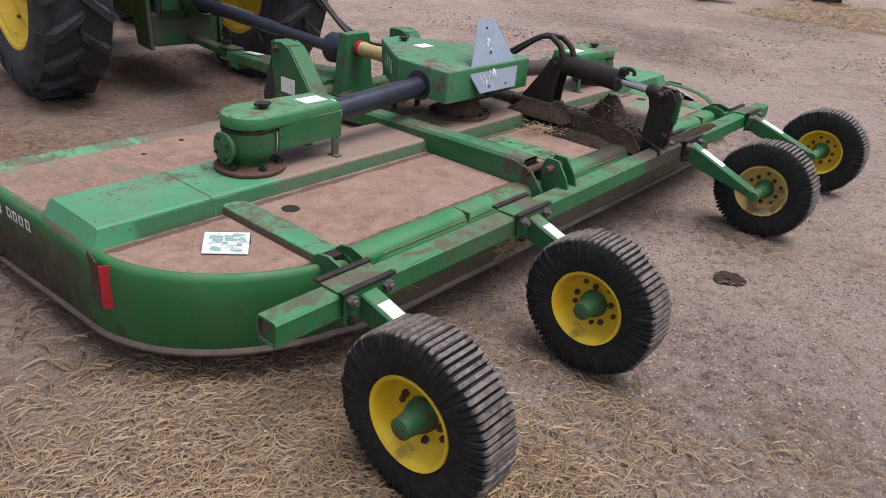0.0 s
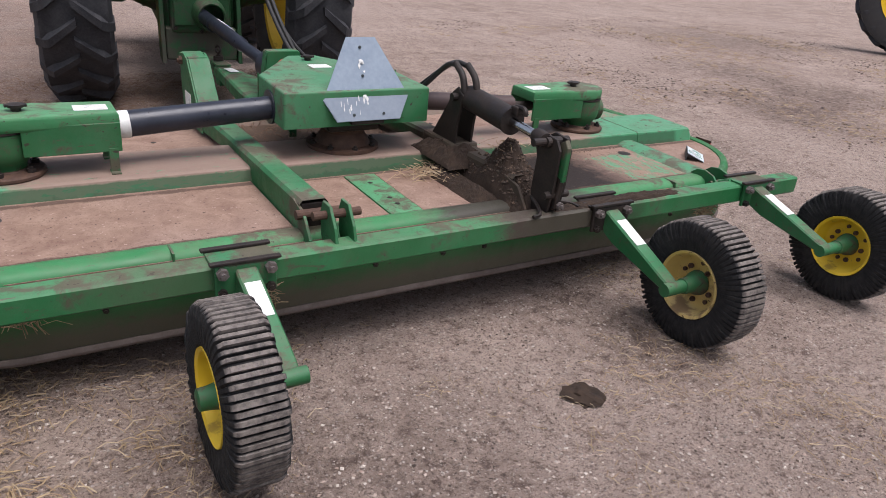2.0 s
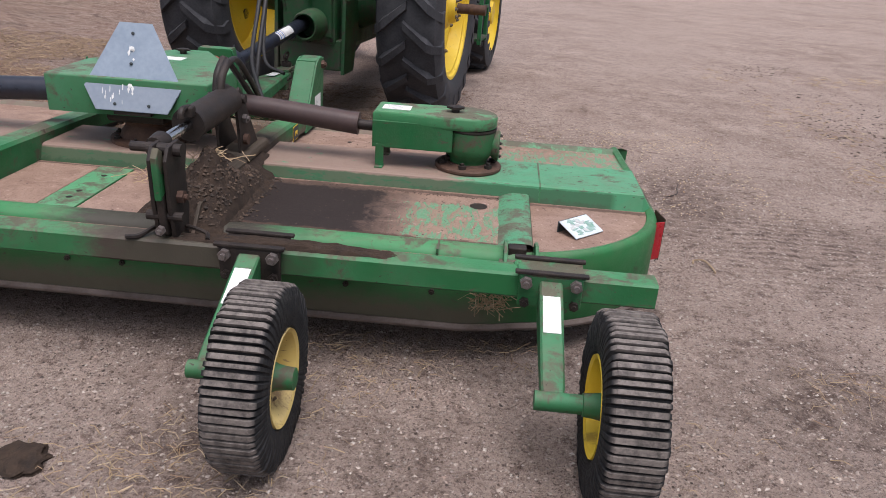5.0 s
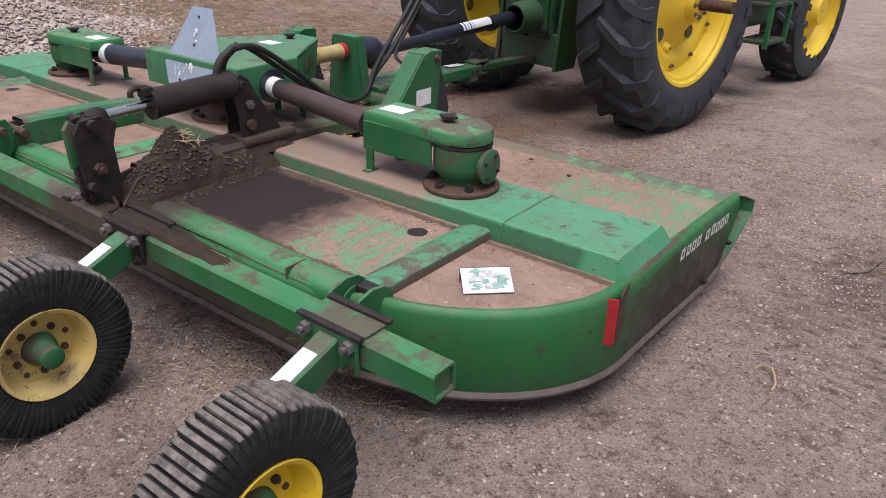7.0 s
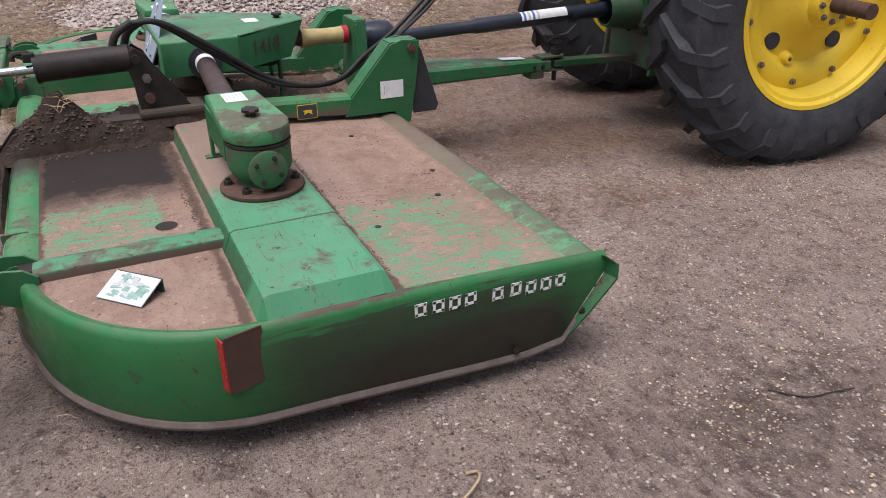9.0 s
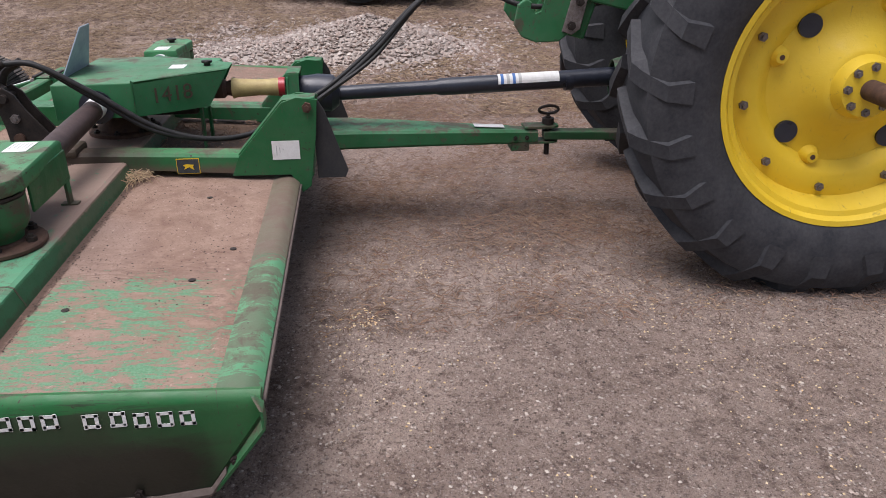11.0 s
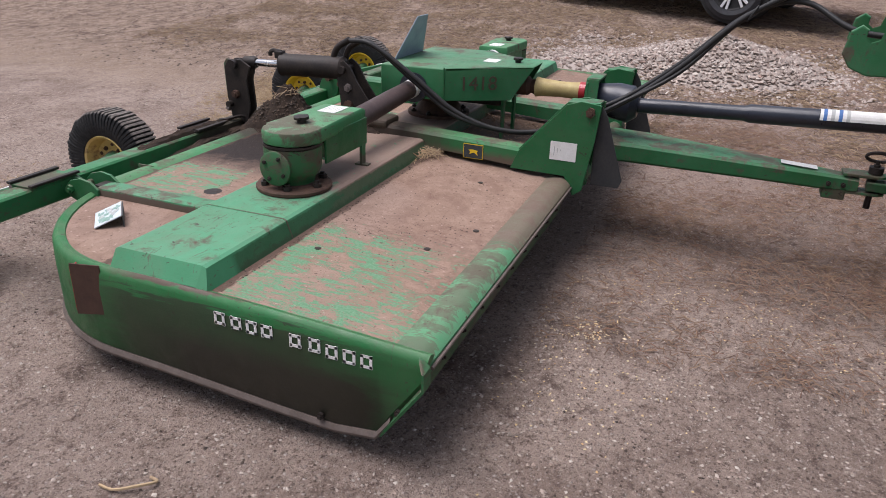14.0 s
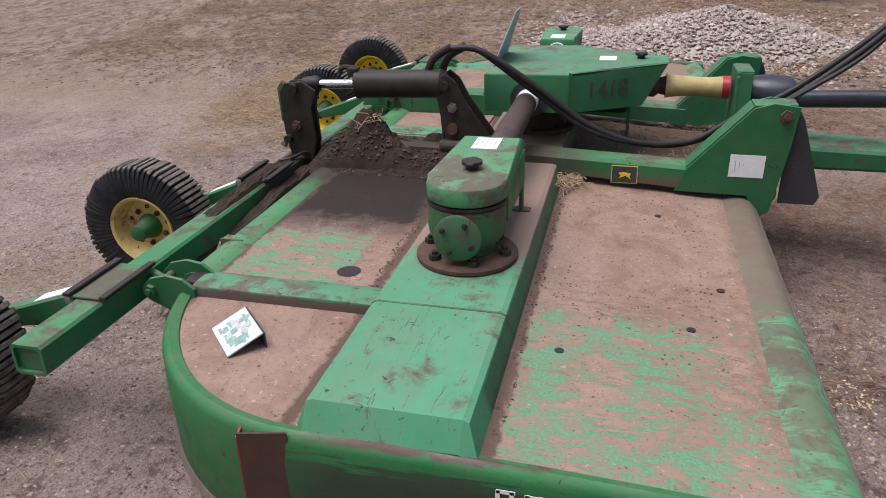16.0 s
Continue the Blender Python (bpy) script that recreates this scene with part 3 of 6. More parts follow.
def curve_pts(ctrl, per=8):
    """Smooth points through the control points."""
    P = [Vector(p) for p in ctrl]
    P = [P[0] * 2 - P[1]] + P + [P[-1] * 2 - P[-2]]
    out = []
    for i in range(1, len(P) - 2):
        a, b, c, d = P[i - 1], P[i], P[i + 1], P[i + 2]
        for k in range(per):
            t = k / per
            out.append(0.5 * ((2 * b) + (c - a) * t + (2 * a - 5 * b + 4 * c - d) * t * t + (3 * b - a - 3 * c + d) * t ** 3))
    out.append(P[-2])
    return out


# ---------------------------------------------------------------- ground
def ground_z(x, y):
    side = 0.075 * (1 - math.exp(-max(x, 0) / 2.2)) if x > 0 else 0.0068 * min(x * x, 90)
    bank = 0.050 * math.exp(-((x + 1.75) / 0.9) ** 2 - ((y + 1.45) / 0.9) ** 2)
    return -0.022 + side + bank - 0.010 * max(-4, min(y, 12))


def rough_z(x, y):
    near = 1.0 / (1.0 + (max(0, math.hypot(x, y) - 6) / 5) ** 2)
    return ground_z(x, y) + near * (0.016 * noise.noise((x * 1.3, y * 1.3, 0)) + 0.010 * noise.noise((x * 4.5, y * 4.5, 3)) + 0.005 * noise.noise((x * 13, y * 13, 7)))


def axis_steps():
    s, v, out = 0.045, 0.0, [0.0]
    while v < 160:
        s = 0.045 if v < 5.0 else s * 1.13
        v += s
        out.append(v)
    return [-a for a in out[:0:-1]] + out


def build_ground():
    st = axis_steps()
    n = len(st)
    verts = [(x, y, rough_z(x, y)) for y in st for x in st]
    faces = [(j * n + i, j * n + i + 1, (j + 1) * n + i + 1, (j + 1) * n + i) for j in range(n - 1) for i in range(n - 1)]
    me = bpy.data.meshes.new("ground")
    me.from_pydata(verts, [], faces)
    me.shade_smooth()
    me.materials.append(M_EARTH)
    tagged(new("ground", me), "packed brown farmyard earth with grit and litter", "ground", kind="structure")


build_ground()

# ---------------------------------------------------------------- rotary mower
mower = thing("rotary_mower", "green pull-type rotary mower with dusty worn deck on the yard", "mower")
CX = -0.02


def mirror(bm):
    bmesh.ops.scale(bm, vec=(-1, 1, 1), verts=bm.verts)
    bmesh.ops.reverse_faces(bm, faces=bm.faces)
    return bm


def corner_arc():
    """The rounded rear corner, from the side to the back of the deck."""
    out = []
    for k in range(15):
        a = k / 14 * radians(78)
        out.append((1.50 + 0.70 * math.cos(a), -0.19 - 0.60 * math.sin(a)))
    return out


def outline_half():
    return [(2.202, 0.215), (2.20, 0.1)] + corner_arc() + [(1.56, -0.805), (1.45, -0.825)]


def deck():
    half = outline_half()
    full = half + [(-x, y) for x, y in half[::-1]]
    part("deck_plate", plate(bmesh.new(), full, 0.012, "z", 0.418), M_DECK, mower, "dusty worn deck sheet with green paint remnants")
    # front sheets fall a little towards the lip, with a shallow crease before it
    def front_row(x):
        top = [(0.185, 0.4305), (0.40, 0.4185), (0.60, 0.4055), (0.745, 0.3945), (0.758, 0.3985), (0.772, 0.3945), (0.81, 0.392)]
        sag = [0.0018 * noise.noise((x * 2.2, y * 4, 5)) * (0.2 < y < 0.74) for y, z in top]
        return [(x, y, z + d) for (y, z), d in zip(top, sag)] + [(x, 0.81, 0.382), (x, 0.185, 0.420)]
    for s in (1, -1):
        bm = loft(bmesh.new(), [front_row(s * x) for x in np.linspace(0.0, 2.196, 26)], closed=True)
        part("front_deck_sheet", bm, M_DECK, mower, "dusty front deck sheet, green paint worn in streaks", True)
        # raised rear pan between the frame rail and the corner rib
        x0, x1 = sorted((s * 0.53, s * 1.60))
        part("rear_deck_sheet", boxm(x0, x1, -0.76, -0.195, 0.425, 0.4438, 0.003), M_DECK, mower, "dusty raised rear deck sheet" if s < 0 else "rear deck sheet dark with spilled grease")
        # turned-down seam along the outer edge
        xs = s * 2.168
        part("edge_seam", loft(bmesh.new(), [[(xs - 0.012, y, z - 0.004), (xs, y, z + 0.004), (xs + 0.012, y, z - 0.004)] for y, z in ((0.20, 0.430), (0.4, 0.4185), (0.6, 0.4055), (0.76, 0.397))]), M_DECK, mower)
    half[:2] = [(2.202, 0.905), (2.202, 0.86), (2.202, 0.80), (2.202, 0.755), (2.20, 0.62), (2.20, 0.45), (2.20, 0.3), (2.20, 0.0)]
    full = half + [(-x, y) for x, y in half[::-1]]

    def skirt_bottom(y):
        return float(np.interp(y, [-0.83, -0.07, 0.6], [0.165, 0.140, 0.095])) + 0.02 * max(0, min(1, (y - 0.6) / 0.155)) + 1.45 * max(0, y - 0.755)
    # side and rear skirt, pulled round the corner
    bm = bmesh.new()
    secs = []
    k = len(full)
    for i, (x, y) in enumerate(full):
        a, b = full[max(i - 1, 0)], full[min(i + 1, k - 1)]
        t = Vector((b[0] - a[0], b[1] - a[1], 0)).normalized()
        nrm = Vector((-t.y, t.x, 0))
        if nrm.dot(Vector((x, y + 0.1, 0))) < 0:
            nrm = -nrm
        zb = skirt_bottom(y)
        p = Vector((x, y, 0))
        zt = (0.44 - 0.034 * max(0, y - 0.1) / 0.77) if abs(x) > 1.6 else 0.42
        prof = [(0.0, zb), (0.012, zb + 0.02), (0.014, 0.36), (0.012, zt - 0.02), (0.004, zt - 0.003), (-0.008, zt + 0.004), (-0.03, zt - 0.004), (-0.034, zt - 0.014), (-0.004, zt - 0.03), (0.004, 0.36), (0.003, zb + 0.02)]
        secs.append([p + nrm * o + Vector((0, 0, z)) for o, z in prof])
    loft(bm, secs, closed=True)
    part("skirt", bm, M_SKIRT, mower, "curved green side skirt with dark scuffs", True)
    # worn runner along the bottom edge
    bm = bmesh.new()
    secs = []
    for i, (x, y) in enumerate(full):
        if y > 0.81:
            continue
        a, b = full[max(i - 1, 0)], full[min(i + 1, k - 1)]
        t = Vector((b[0] - a[0], b[1] - a[1], 0)).normalized()
        nrm = Vector((-t.y, t.x, 0))
        if nrm.dot(Vector((x, y + 0.1, 0))) < 0:
            nrm = -nrm
        zb = skirt_bottom(y)
        p = Vector((x, y, 0))
        secs.append([p + nrm * o + Vector((0, 0, z)) for o, z in [(-0.012, zb - 0.010), (0.019, zb - 0.010), (0.022, zb), (0.0155, zb + 0.015), (-0.012, zb + 0.012)]])
    loft(bm, secs, closed=True)
    part("runner", bm, M_EDGE, mower, "bare worn steel edge", True)
    for s in (1, -1):
        # front corner of the side, its lower corner cut off, edge turned outwards
        fl = [(0.880, 0.405), (0.902, 0.388), (0.904, 0.335), (0.827, 0.221), (0.757, 0.117)]
        wid = (0.02, 0.055, 0.055, 0.035, 0.01)
        bm = loft(bmesh.new(), [[(2.209, y, z), (2.209 + w, y + 0.006, z + 0.003), (2.209 + w, y + 0.013, z), (2.209, y + 0.010, z - 0.004)] for (y, z), w in zip(fl, wid)], closed=True)
        part("cheek_flange", mirror(bm) if s < 0 else bm, M_GREEN_DIRTY, mower)
        # bolts on the side
        for y, z in ((0.825, 0.215), (0.577, 0.132)):
            bm = hexbolt(bmesh.new(), (2.215, y, z), (1, 0, 0), 0.012, 0.01)
            part("side_bolt", mirror(bm) if s < 0 else bm, M_DARK, mower)
    # rounded front lip with its thin bead
    bm = bmesh.new()
    prof = [(0.765, 0.384), (0.80, 0.390), (0.83, 0.393), (0.855, 0.388), (0.872, 0.374), (0.872, 0.352), (0.882, 0.352), (0.882, 0.378), (0.862, 0.399), (0.835, 0.406), (0.80, 0.403), (0.765, 0.393)]
    loft(bm, [[(x, y + 0.022, z) for y, z in prof] for x in np.linspace(-2.195, 2.195, 30)], closed=True)
    part("front_lip", bm, M_LIP, mower, "scratched faded green front lip", True)
    part("front_bead", tube(bmesh.new(), [(-2.19, 0.908, 0.366), (2.19, 0.908, 0.366)], 0.006, 8), M_EDGE, mower)
    for s in (1, -1):
        for i in range(9):
            part("lip_bolt", hexbolt(bmesh.new(), (s * (0.75 + i * 0.165), 0.887, 0.330), (0, 1, 0), 0.009, 0.01), M_DARK, mower)
        # hanging front guard sheet
        part("front_sheet", boxm(min(s * 0.62, s * 2.2), max(s * 0.62, s * 2.2), 0.876, 0.886, 0.28, 0.372, 0.002), M_TGREEN, mower)


def ridge():
    """The raised channel that carries the gearboxes."""
    def sec(x, top, drop=0.0):
        return [(x, -0.208, 0.424), (x, -0.180, top - 0.004), (x, -0.166, top + 0.002), (x, 0.150, top + 0.002), (x, 0.164, top - 0.004), (x, 0.190, 0.424)]
    xs = list(np.linspace(-2.155, 2.155, 44))
    secs = [sec(-2.192, 0.440)] + [sec(x, 0.497 + 0.002 * noise.noise((x * 5, 0, 0))) for x in xs] + [sec(2.192, 0.440)]
    bm = loft(bmesh.new(), secs)
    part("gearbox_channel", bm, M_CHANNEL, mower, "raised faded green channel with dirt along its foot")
    for s in (1, -1):
        # welded end cap: a seam across the channel
        pts = [(-0.206, 0.434), (-0.1815, 0.4945), (-0.166, 0.5005), (0.150, 0.5005), (0.1655, 0.4945), (0.188, 0.434), (0.182, 0.434), (0.15, 0.49), (-0.16, 0.49), (-0.20, 0.434)]
        part("weld_seam", plate(bmesh.new(), pts, 0.007, "x", s * 1.725), M_GREEN_DIRTY, mower)


def rear_rail():
    bm = bmesh.new()
    prof = [(-0.715, 0.440), (-0.735, 0.450), (-0.76, 0.4545), (-0.792, 0.453), (-0.814, 0.443), (-0.826, 0.424), (-0.828, 0.40), (-0.828, 0.33), (-0.81, 0.33)]
    loft(bm, [[(x, y, z) for y, z in prof] for x in np.linspace(-1.60, 1.60, 24)], closed=True)
    part("rear_rail", bm, M_REARRAIL, mower, "rounded green rear deck rail", True)
    for x in (-0.98, 1.36):
        part("weld_seam", boxm(x - 0.004, x + 0.004, -0.8305, -0.75, 0.36, 0.4565, 0.001), M_GREEN_DIRTY, mower)


def corner_ribs():
    for s in (1, -1):
        bm = bmesh.new()
        prof = [(-0.075, 0.4430), (-0.045, 0.455), (-0.02, 0.461), (0.036, 0.463), (0.048, 0.458), (0.053, 0.446), (0.056, 0.424)]
        loft(bm, [[(s * (1.636 + a), y, z + 0.003 * noise.noise((y * 7, a * 20, s))) for a, z in prof] for y in np.linspace(-0.735, -0.185, 24)])
        part("corner_rib", bm, M_RIB, mower, "low folded rib with brown dirt on its side", True)
        # open end and the welded lug that takes the beam link
        bm = plate(bmesh.new(), [(-0.72, 0.455), (-0.755, 0.482), (-0.805, 0.490), (-0.858, 0.476), (-0.888, 0.446), (-0.872, 0.408), (-0.765, 0.36), (-0.72, 0.375)], 0.012, "x", s * 1.59 - 0.006, 0.002)
        part("rib_lug", bm, M_GREEN, mower)
        bm = plate(bmesh.new(), [(-0.72, 0.455), (-0.755, 0.482), (-0.805, 0.490), (-0.858, 0.476), (-0.888, 0.446), (-0.872, 0.408), (-0.765, 0.36), (-0.72, 0.375)], 0.012, "x", s * 1.695 - 0.006, 0.002)
        part("rib_lug", bm, M_GREEN, mower)
        bm = boxm(s * 1.632 - 0.032, s * 1.632 + 0.032, -0.775, -0.73, 0.428, 0.460, 0.004)
        part("rib_mouth", bm, M_DARK, mower)
        part("link_pin", hexbolt(tube(bmesh.new(), [(s * 1.57, -0.858, 0.441), (s * 1.70, -0.858, 0.441)], 0.012, 12), (s * 1.70, -0.858, 0.441), (s, 0, 0), 0.019, 0.014), M_GREEN_DIRTY, mower)
        bm = tube(bmesh.new(), [(s * 1.632, -0.86, 0.44), (s * 1.632, -0.93, 0.475)], 0.013, 10)
        part("link", bm, M_GREEN_FADED, mower)
        # drain hole in the sheet
        part("drain_hole", lathe(bmesh.new(), [(0.4439, 0.001), (0.4446, 0.036)], 24, (s * 1.482, -0.343, 0), "z"), M_DARK, mower)
        for x, y in ((1.30, 0.715), (1.55, 0.62), (0.78, 0.55), (1.75, 0.3)):
            zh = 0.4305 - (y - 0.185) * 0.0612
            part("hole", lathe(bmesh.new(), [(zh - 0.004, 0.010), (zh + 0.0022, 0.012)], 12, (s * x, y, 0), "z"), M_DARK, mower)


def frame_rails():
    """The two long members that carry tongue and gearbox."""
    for s in (1, -1):
        x0, x1 = (0.42, 0.53) if s > 0 else (-0.525, -0.415)
        m = M_RAILMUD if s > 0 else M_GREEN
        bm = bmesh.new()
        top = [(-0.76, 0.56), (-0.30, 0.55), (0.1, 0.54), (0.75, 0.515)]
        secs = []
        for y, z in top:
            b = 0.425
            if -0.24 < y < 0.17:
                b = 0.47
            secs.append([(x0, y, b), (x0, y, z - 0.014), (x0 + 0.012, y, z), (x1 - 0.012, y, z), (x1, y, z - 0.014), (x1, y, b)])
        loft(bm, secs)
        part("frame_rail", bm, m, mower, "muddy steel frame rail" if s > 0 else "green steel frame rail")
        # open end: inner lips and dark throat
        part("rail_throat", boxm(x0 + 0.010, x1 - 0.010, -0.755, -0.70, 0.435, 0.545, 0.002), M_DARK, mower)
        # side ears with pin at the back end
        for xe in (x0 - 0.004, x1 - 0.008):
            bm = plate(bmesh.new(), [(-0.70, 0.55), (-0.80, 0.53), (-0.87, 0.45), (-0.88, 0.40), (-0.80, 0.40), (-0.70, 0.43)], 0.012, "x", xe, 0.002)
            part("rail_ear", bm, m, mower)
        if s < 0:
            part("hinge_pin", tube(bmesh.new(), [(-0.55, -0.79, 0.52), (-0.34, -0.79, 0.52)], 0.018, 12), M_RUSTY, mower)
            # lever plates on the beam
            for dx in (-0.035, 0.035):
                pts = [(-0.88, 0.40), (-0.98, 0.43), (-0.95, 0.52), (-0.90, 0.585), (-0.84, 0.585), (-0.82, 0.54), (-0.83, 0.45)]
                part("lever_plate", plate(bmesh.new(), pts, 0.012, "x", -0.435 + dx, 0.003), M_GREEN, mower)
            part("lever_pin", tube(bmesh.new(), [(-0.52, -0.875, 0.545), (-0.34, -0.875, 0.545)], 0.016, 12), M_RUSTY, mower)
        # side bracket where the rail climbs into the tongue plate
        xo = 0.525 if s > 0 else -0.535
        pts = [(0.66, 0.42), (0.70, 0.51), (0.93, 0.745), (1.00, 0.765), (1.10, 0.755), (1.085, 0.60), (1.045, 0.36), (1.0, 0.33), (0.95, 0.42)]
        for k, dx in enumerate((0.0, -0.105 if s > 0 else 0.105)):
            bm = plate(bmesh.new(), pts, 0.012, "x", xo + dx, 0.002)
            part("tongue_plate", bm, M_GREEN, mower)
        bm = bmesh.new()
        cxm = xo + (-0.0465 if s > 0 else 0.0585)
        beam(bm, (cxm, 0.70, 0.512), (cxm, 0.93, 0.748), 0.10, 0.010, 0.002)
        beam(bm, (cxm, 0.93, 0.75), (cxm, 1.09, 0.757), 0.10, 0.010, 0.002)
        part("plate_web", bm, M_GREEN, mower)
        bm = hexbolt(bmesh.new(), (xo + (0.012 if s > 0 else 0), 1.05, 0.722), (s, 0, 0), 0.024, 0.016)
        part("pivot_bolt", bm, M_RUSTY, mower)
        # paper-white decal with scribbles of dark ink
        xd = xo + (0.0125 if s > 0 else -0.0025)
        d = part("decal", boxm(xd, xd + 0.002, 0.865, 1.0, 0.49, 0.575, 0), M_WHITE, mower, "torn white warning decal")
        for k in range(3):
            y = 0.885 + 0.016 * k
            part("ink_bar", boxm(xd + (0.002 if s > 0 else -0.001), xd + (0.003 if s > 0 else 0), y, y + 0.004, 0.510 + 0.012 * k, 0.552 - 0.006 * k, 0), M_FADEINK, d)
        # rubber flap behind the plate
        bm = plate(bmesh.new(), [(1.10, 0.745), (1.13, 0.70), (1.235, 0.42), (1.22, 0.385), (1.08, 0.385), (1.075, 0.6)], 0.008, "x", xo - 0.03 * s, 0.002)
        part("rubber_flap", bm, M_GREYRUB, mower)
    # black-bordered yellow emblem plate, left plain
    e = part("emblem", boxm(0.5305, 0.5325, 0.395, 0.505, 0.437, 0.507, 0), M_YELLOW, mower, "small black and yellow emblem decal")
    part("emblem_field", boxm(0.5325, 0.5335, 0.398, 0.502, 0.440, 0.504, 0), M_INK, e)
    part("emblem_mark", plate(bmesh.new(), [(0.425, 0.478), (0.445, 0.482), (0.478, 0.478), (0.472, 0.468), (0.478, 0.455), (0.455, 0.468), (0.43, 0.458), (0.435, 0.47)], 0.001, "x", 0.5336), M_YELLOW, e)
    # cross tube between the tongue plates
    part("cross_tube", tube(bmesh.new(), [(-0.55, 1.02, 0.43), (0.53, 1.02, 0.43)], 0.045, 18), M_GREEN_DIRTY, mower, "", True)


def centre_deck():
    """Middle sheets between the rails."""
    part("middle_sheet", boxm(-0.40, -0.13, -0.735, -0.25, 0.431, 0.439, 0.002), M_DECK, mower)
    part("middle_strip", boxm(-0.125, 0.02, -0.735, -0.25, 0.431, 0.441, 0.002), M_GREEN_FADED, mower, "faded green strip with dust")
    for y in (-0.36, -0.55, -0.62):
        part("hole", lathe(bmesh.new(), [(0.4412, 0.001), (0.442, 0.012)], 12, (-0.05, y, 0), "z"), M_DARK, mower)
    part("middle_sheet", boxm(0.025, 0.39, -0.735, -0.25, 0.431, 0.438, 0.002), M_DECK, mower)


def gearbox(s):
    """Outer blade gearbox: flange, housing, cover and shaft guard."""
    def X(a):
        return s * (a - 0.014)
    bm = bmesh.new()
    lathe(bm, [(0.500, 0.02), (0.500, 0.142), (0.504, 0.146), (0.514, 0.146), (0.520, 0.140), (0.522, 0.095), (0.528, 0.09), (0.528, 0.02)], 40, (X(1.43), 0, 0), "z")
    fl = part("gearbox_flange", bm, M_RUSTY, mower, "rusty round mounting flange", True)
    for i in range(6):
        a = i * math.pi / 3 + 0.35
        bm = hexbolt(bmesh.new(), (X(1.43) + 0.115 * math.cos(a), 0.115 * math.sin(a), 0.52), (0, 0, 1), 0.017, 0.016)
        part("bolt", bm, M_DARK, fl)
    bm = bmesh.new()
    lathe(bm, [(0.525, 0.03), (0.525, 0.080), (0.545, 0.082), (0.56, 0.096), (0.58, 0.107), (0.60, 0.110), (0.668, 0.110), (0.672, 0.10), (0.672, 0.03)], 40, (X(1.43), 0, 0), "z")
    hs = part("gearbox_housing", bm, M_CAST, mower, "cast green gear housing", True)
    # round side boss
    bm = bmesh.new()
    lathe(bm, [(X(1.50), 0.03), (X(1.55), 0.066), (X(1.556), 0.066), (X(1.560), 0.060), (X(1.560), 0.01)], 30, (0, 0, 0.605), "x")
    bs = part("bearing_cap", bm, M_CAST, mower, "", True)
    for i in range(4):
        a = i * math.pi / 2 + 0.5
        part("bolt", hexbolt(bmesh.new(), (X(1.559), 0.045 * math.sin(a), 0.605 + 0.045 * math.cos(a)), (s, 0, 0), 0.008, 0.008), M_DARK, bs)
    # lid: rounded outer end, square inner end
    pts = [(X(1.02), -0.098), (X(1.02), 0.098)]
    for k in range(17):
        a = math.pi / 2 - k * math.pi / 16
        pts.append((X(1.43 + 0.112 * math.cos(a)), 0.112 * math.sin(a)))
    bm = plate(bmesh.new(), pts, 0.055, "z", 0.682, 0.012)
    lid = part("shaft_shield", bm, M_GREEN_FADED, mower, "faded green sheet shield over the shaft joint", True)
    for y in (-0.1, 0.1):
        bm = boxm(min(X(1.02), X(1.36)), max(X(1.02), X(1.36)), y - 0.005, y + 0.005, 0.585, 0.70, 0.003)
        part("shield_side", bm, M_GREEN, mower)
        lx = 1.035
        bm = boxm(min(X(lx), X(lx + 0.035)), max(X(lx), X(lx + 0.035)), y - 0.006, y + 0.006, 0.50, 0.60, 0.002)
        box(bm, min(X(lx), X(lx + 0.035)), max(X(lx), X(lx + 0.035)), y - 0.03, y + 0.03, 0.497, 0.506, 0.002)
        part("shield_leg", bm, M_GREEN_DIRTY, mower)
    part("seam", lathe(bmesh.new(), [(0.673, 0.05), (0.673, 0.1125), (0.681, 0.1125), (0.681, 0.05)], 40, (X(1.43), 0, 0), "z"), M_DARK, hs)
    # breather with two ears
    bm = lathe(bmesh.new(), [(0.737, 0.005), (0.737, 0.018), (0.75, 0.018), (0.752, 0.03), (0.762, 0.03), (0.764, 0.005)], 16, (X(1.36), 0, 0), "z")
    box(bm, X(1.36) - 0.038, X(1.36) + 0.038, -0.010, 0.010, 0.752, 0.762, 0.003)
    part("breather", bm, M_DARK, mower)
    d = part("decal", boxm(min(X(1.05), X(1.17)), max(X(1.05), X(1.17)), -0.045, 0.035, 0.7375, 0.739, 0), M_WHITE, mower, "scuffed white decal")
    for k in range(5):
        part("ink_bar", boxm(min(X(1.065), X(1.135 - 0.012 * (k % 2))), max(X(1.065), X(1.135 - 0.012 * (k % 2))), -0.036 + 0.014 * k, -0.032 + 0.014 * k, 0.739, 0.7396, 0), M_FADEINK, d)
    # drive shaft in its guard
    mt = M_BROWNPIPE if s > 0 else M_BLACK
    if s > 0:
        bm = tube(bmesh.new(), [(0.28, 0.02, 0.70), (0.32, 0.02, 0.70), (0.33, 0.018, 0.70), (0.60, 0.01, 0.68), (0.90, 0.0, 0.655), (0.93, 0, 0.653)], 0.042, 20, True, [0.05, 0.05, 0.043, 0.046, 0.048, 0.05])
        part("shaft_guard", bm, mt, mower, "dusty brown plastic shaft guard", True)
        part("shaft", tube(bmesh.new(), [(0.92, 0, 0.65), (1.2, 0, 0.64)], 0.022, 12), M_DARK, mower, "", True)
